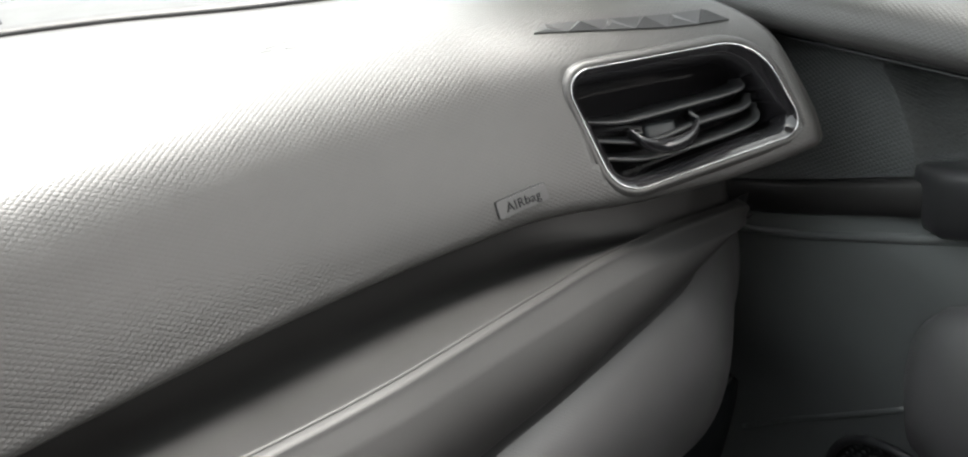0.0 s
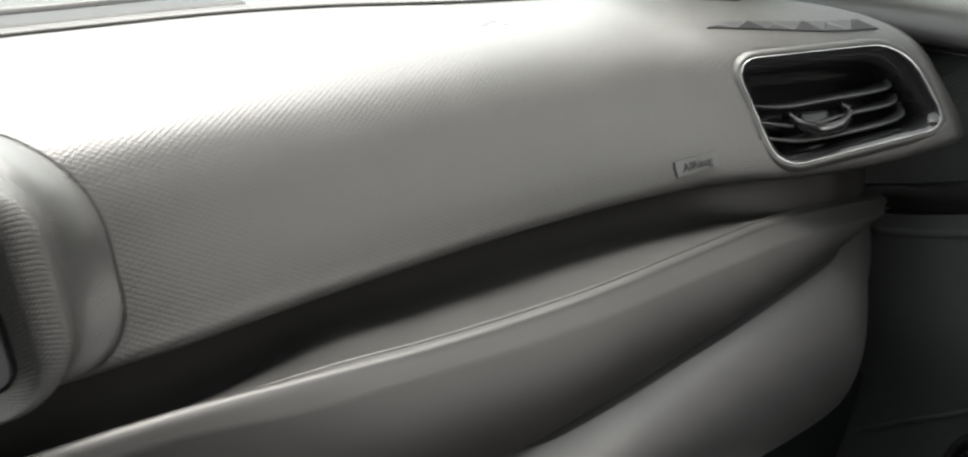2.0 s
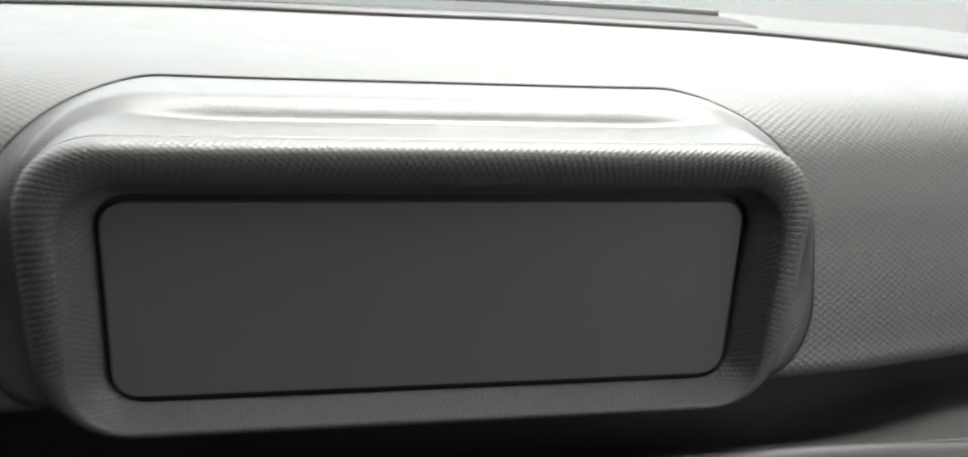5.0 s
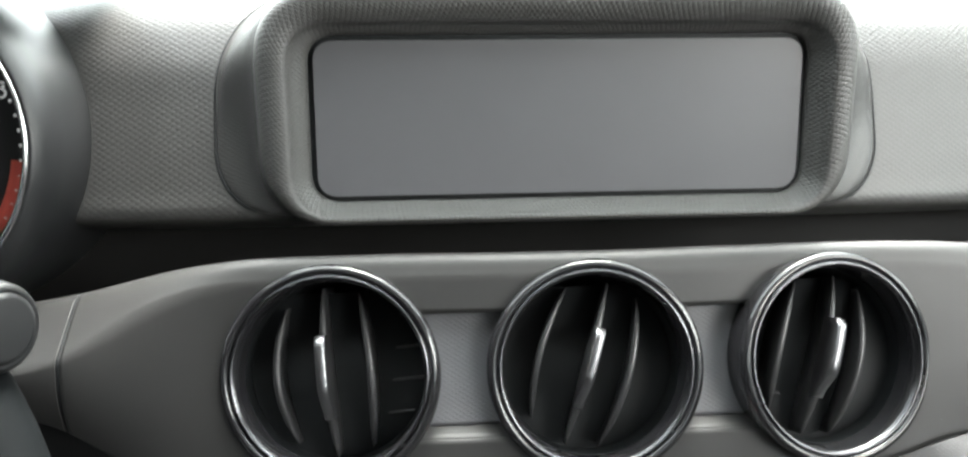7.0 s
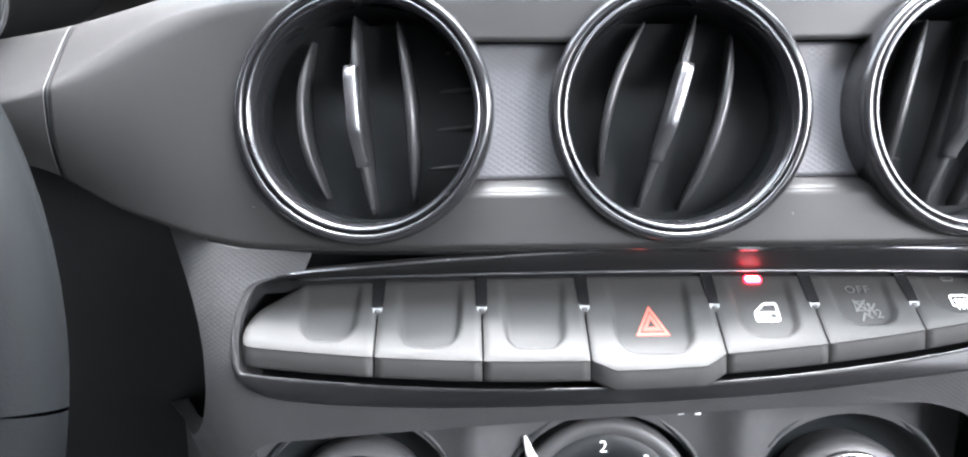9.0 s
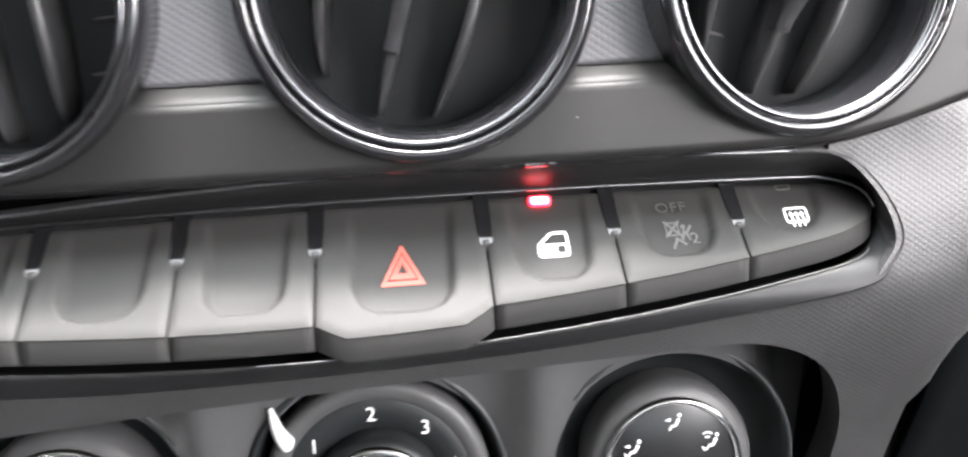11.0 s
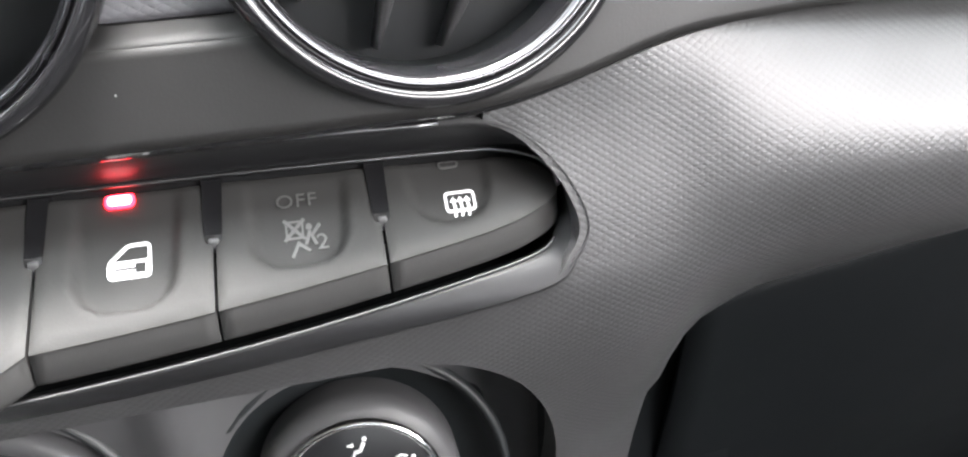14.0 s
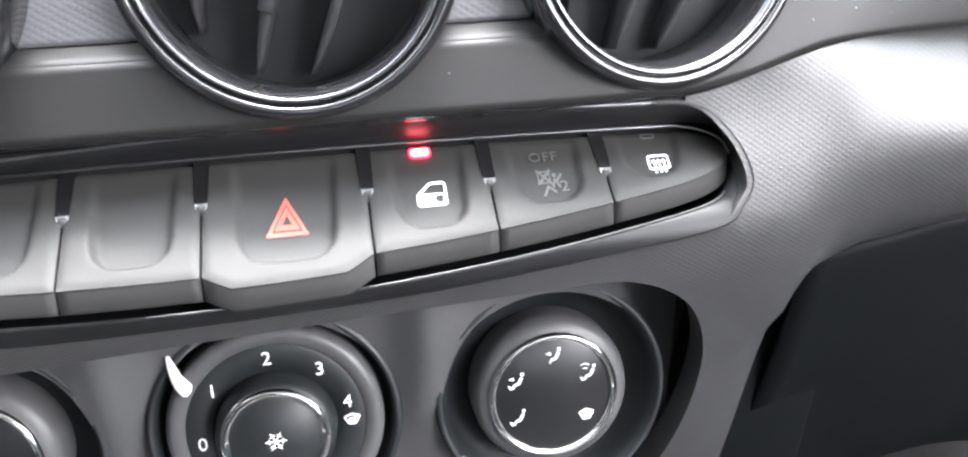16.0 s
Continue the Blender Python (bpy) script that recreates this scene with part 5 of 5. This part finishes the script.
for y, lo, hi, out in ((-0.023, -0.004, 0.010, 0.0005), (-0.030, -0.020, 0.011, 0.007), (-0.040, -0.036, 0.011, 0.014), (-0.055, -0.042, 0.010, 0.021), (-0.09, -0.043, 0.010, 0.028), (-0.16, -0.043, 0.008, 0.032), (-0.30, -0.043, 0.006, 0.030), (-0.36, -0.043, 0.006, 0.012)):
    a, b = LINE_Z(y) + lo, LINE_Z(y) + hi
    rows.append([door_lift(y, a + (b - a) * f) + Vector((0.006 - (out + 0.006) * g, 0, 0)) for f, g in ((0.0, 0.0), (0.02, 0.5), (0.25, 0.85), (0.6, 1.0), (0.85, 1.0), (0.97, 0.85), (1.0, 0.55), (0.97, 0.0))])
part("pull_grip", loft([spline(r, 4) for r in rows]), M_SMOOTH, door, "smooth dark body of the pull", thick=0.002)
strip_rows = []
for y in door_ys:
    b, zt = door_lift(y, 0.56), LINE_Z(y)
    strip_rows.append([Vector((b.x + dx, y, zt + z)) for dx, z in ((0.012, 0.0), (-0.001, -0.001), (-0.003, -0.004), (-0.004, -0.014), (-0.003, -0.026), (0.004, -0.0295), (0.012, -0.031))])
part("accent_strip", loft(strip_rows), M_TRIM, door, "smooth satin grey strip", thick=0.001)
spk_c = (-0.058, 0.296)
spk = [(spk_c[0] + 0.070 * math.cos(6.28318 * k / 48), spk_c[1] + 0.071 * math.sin(6.28318 * k / 48)) for k in range(48)]
part("lower_panel", patch([(0.30, 0.08), (-0.62, 0.08)] + [(y, LINE_Z(y) - 0.0285) for y in reversed(door_ys)], [spk], 0.016, door_lift, rim=(0.012, 0, 0)), M_DOOR, door, "plain dark lower panel")
part("pocket_ridge", tube([door_lift(y, LINE_Z(y) - 0.046) + Vector((0.0015, 0, 0)) for y in np.linspace(0.12, -0.6, 40)], 0.0042, 10), M_DOOR, door, "rounded ridge")
part("speaker_ring", tube([door_lift(*p) + Vector((-0.003, 0, 0)) for p in spk + [spk[0]]], 0.004, 10, False), M_SMOOTH, door, "raised speaker ring")
mesh_bits = []
for i in range(-9, 10):
    for j in range(-10, 11):
        y, z = i * 0.0078 + (j % 2) * 0.0039, j * 0.0068
        if (y / 0.065) ** 2 + (z / 0.066) ** 2 < 1:
            mesh_bits.append(moved(lathe([(0.0, 0.0016), (0.0022, 0.0013), (0.0028, 0.0)], 6), Matrix.Translation(door_lift(spk_c[0] + y, spk_c[1] + z)) @ pose(0, 0, 0, 0, -90, 0)))
part("speaker_grille", join(patch(spk, [], 0.02, lambda y, z: door_lift(y, z) + Vector((0.004, 0, 0))), *mesh_bits), M_DARK, door, "studded speaker grille")
part("pocket_line", tube([door_lift(y, z) + Vector((0.001, 0, 0)) for y, z in spline([(0.111, 0.273), (0.06, 0.318), (0.019, 0.353), (-0.054, 0.418)], 8)], 0.003, 8), M_DOOR, door, "low ridge above the speaker")
rows = []
for y, zt, dx in ((-0.050, 0.470, 0.001), (-0.053, 0.492, 0.010), (-0.058, 0.505, 0.020), (-0.070, 0.522, 0.034), (-0.10, 0.540, 0.048), (-0.20, 0.552, 0.055), (-0.45, 0.552, 0.055)):
    zb = 0.445 - 0.06 * smooth_step(-0.05, -0.075, y)
    rows.append([door_lift(y, zb + (zt - zb) * g) + Vector((-dx * f + 0.004, 0, 0)) for g, f in ((0.0, 0.0), (0.03, 0.5), (0.35, 0.95), (0.7, 1.0), (0.92, 0.8), (1.0, 0.3), (1.003, 0.0))])
part("armrest", loft([spline(r, 4) for r in rows]), M_KNOB, door, "satin grey armrest front", thick=0.002)
sill_rows = []
for y in np.linspace(0.40, -0.65, 40):
    d = 0.03 * smooth_step(0.10, 0.40, y)
    sill_rows.append([Vector((DOOR_X + a - d * 0.3, y, z)) for a, z in spline([(0.016, 0.694), (-0.004, 0.692), (-0.014, 0.698), (-0.015, 0.709), (-0.006, 0.722), (0.02, 0.731), (0.07, 0.733), (0.10, 0.71)], 4)])
part("window_sill", loft(sill_rows), M_PAD, door, "grained sill under the side window", thick=0.002)
part("sill_line", tube([Vector((DOOR_X - 0.003, y, 0.688)) for y in np.linspace(0.30, -0.6, 12)], 0.0012, 8), M_SMOOTH, door, "thin line under the sill")

# ---- instrument cluster ----
cluster = thing("instrument_cluster", "round rev counter in a dark plastic binnacle", "instrument cluster", at=(-0.29, 0.02, 0.69))
CL = Matrix.Translation((-0.299, -0.012, 0.687)) @ pose(0, 0, 0, 90 - 8, 0, 0)
part("binnacle", moved(lathe([(0.0655, -0.014), (0.0690, -0.003), (0.0710, 0.0), (0.0735, -0.001), (0.0770, -0.007), (0.0795, -0.018), (0.0810, -0.036), (0.0818, -0.065), (0.082, -0.10)], 96), CL), M_BINNACLE, cluster, "flared dark housing")
part("chrome_ring", moved(lathe([(0.0690, -0.003), (0.0696, 0.0008), (0.0708, 0.0012), (0.0716, 0.0)], 96), CL), M_CHROME, cluster, "thin chrome ring")
part("dial", moved(lathe([(0.0658, -0.0135), (0.0, -0.0135)], 64), CL), M_DIAL, cluster, "black dial face")
part("numeral", moved(letters("5", 0.0105, 0.0001), CL @ pose(0.0565, 0.0235, -0.0132)), M_WHITE, cluster, "white dial numeral", smooth=False)
for a in range(-60, 61, 6):
    r = 0.0625
    part("tick", moved(lathe([(0, 0.0003), (0.0006, 0.0003), (0.0008, 0.0)], 8), CL @ pose(r * math.cos(radians(a)), r * math.sin(radians(a)), -0.0134)), M_WHITE, cluster)
part("red_zone", moved(lathe([(0.0585, 0.0), (0.0585, 0.0003), (0.0640, 0.0003), (0.0640, 0.0)], 20, -42, -6), CL @ pose(0, 0, -0.0134)), M_RED, cluster, "red band of the scale")
visor = []
for a in np.linspace(50, 165, 26):
    ca, sa = math.cos(radians(a)), math.sin(radians(a))
    visor.append([Vector((-0.292 + r * ca, y, 0.669 + r * sa)) for r, y in spline([(0.102, -0.040), (0.1055, -0.052), (0.111, -0.054), (0.1165, -0.046), (0.120, -0.02), (0.122, 0.03), (0.120, 0.10)], 4)])
part("visor", loft(visor), M_BINNACLE, cluster, "smooth hood over the dials", thick=0.003)

# ---- steering column stalk and wheel ----
stalk = thing("column_stalk", "dark grey steering column stalk with a round end", "stalk", at=(-0.20, -0.1, 0.64))
ax0, ax1 = Vector((-0.31, -0.055, 0.634)), Vector((-0.203, -0.100, 0.638))
ad = (ax1 - ax0).normalized()
SM = Matrix.Translation(ax1) @ ad.to_track_quat("Z", "Y").to_matrix().to_4x4()
part("arm", moved(lathe([(0.010, -0.12), (0.012, -0.06), (0.0145, -0.045), (0.0160, -0.02), (0.0160, -0.006), (0.0150, -0.001), (0.0135, 0.0005), (0.0122, 0.0)], 40), SM), M_BINNACLE, stalk, "round grey arm")
part("end_cap", moved(lathe([(0.0122, -0.001), (0.0117, 0.0012), (0.0100, 0.0014), (0.0, 0.0016)], 40), SM), M_BINNACLE, stalk, "round end cap")
wheel = thing("steering_wheel", "dark covered steering wheel with satin spoke", "steering wheel", at=(-0.366, -0.13, 0.535))
WM = Matrix.Translation((-0.363, -0.135, 0.530)) @ pose(0, 0, 0, 90 - 24, 0, 0)
ring_pts = [Vector((0.168 * math.cos(6.28318 * k / 96), 0.168 * math.sin(6.28318 * k / 96), 0)) for k in range(97)]
part("rim", moved(tube(ring_pts, 0.0165, 16, False), WM), M_LEATHER, wheel, "dark grained rim")
part("hub", moved(lathe([(0.0, 0.012), (0.045, 0.010), (0.062, 0.002), (0.066, -0.015), (0.066, -0.06)], 48), WM), M_DARK, wheel, "dark hub cover")
part("spoke", moved(block((0.05, -0.020, -0.012), (0.158, 0.020, 0.002), 0.006), WM), M_DARK, wheel, "dark spoke")
part("spoke_insert", moved(tube(spline([(0.075, 0.012, 0.002), (0.115, 0.016, 0.004), (0.145, 0.010, 0.002), (0.150, -0.03, 0.0)], 6), 0.005, 10), WM), M_TRIM, wheel, "satin grey spoke insert")
column = thing("steering_column", "dark plastic steering column shroud", "column", at=(-0.33, -0.02, 0.56))
part("shroud", tube([(-0.345, -0.09, 0.57), (-0.34, -0.02, 0.55), (-0.335, 0.08, 0.52)], [0.052, 0.06, 0.062], 24), M_DARK, column, "dark shroud")
# black block that paints the shade behind the column opening
part("backing", block((-0.45, 0.06, 0.30), (-0.14, 0.09, 0.60), 0.01), M_BLACK, dash, "black block standing in for shade under the column")

# ---- dust and scuffs ----
rng = random.Random(7)
specks = []
for k in range(36):
    if k < 28:
        x = rng.uniform(-0.16, 0.30)
        z = LOW_Z(x) + (TOP_Z(x) - LOW_Z(x)) * rng.uniform(0.04, 0.30)
        if any(math.hypot(x - vx, z - VENT_Z) < 0.05 for vx in VENT_X) or any(a - 0.002 < x < b + 0.002 and z > GAP_LOW - 0.003 for a, b in GAPS):
            continue
        p, m = trim_lift(x, z, 0.0006), pose(0, 0, 0, 90, 0, 0)
    else:
        x, z = rng.uniform(0.16, 0.30), rng.uniform(0.50, 0.545)
        p, m = fascia_lift(x, z) + Vector((0, -0.0002, 0)), pose(0, 0, 0, 90, 0, 0)
    r = rng.uniform(0.00007, 0.00018)
    specks.append(moved(lathe([(0.0, r * 0.8), (r * 0.8, r * 0.5), (r, 0.0)], 6), Matrix.Translation(p) @ m))
tagged(part("dust_specks", join(*specks), M_WHITE), "tiny pale dust specks lying on the trim", "dust", kind="stuff")
scuffs = []
for k in range(4):
    x, y = 0.446 + rng.uniform(-0.012, 0.014), 0.202 + rng.uniform(-0.012, 0.010)
    d = Vector((rng.uniform(0.005, 0.010), rng.uniform(-0.004, 0.004), 0))
    a, b = Vector((x, y, 0)), Vector((x, y, 0)) + d
    scuffs.append(tube([Vector((q.x, q.y, pad_z(q.x, q.y) + 0.0011)) for q in (a, (a + b) / 2, b)], 0.0002, 6))
tagged(part("scuff_marks", join(*scuffs), M_RECESS), "small pale scuff marks on the dashboard pad", "scuffs", kind="stuff")
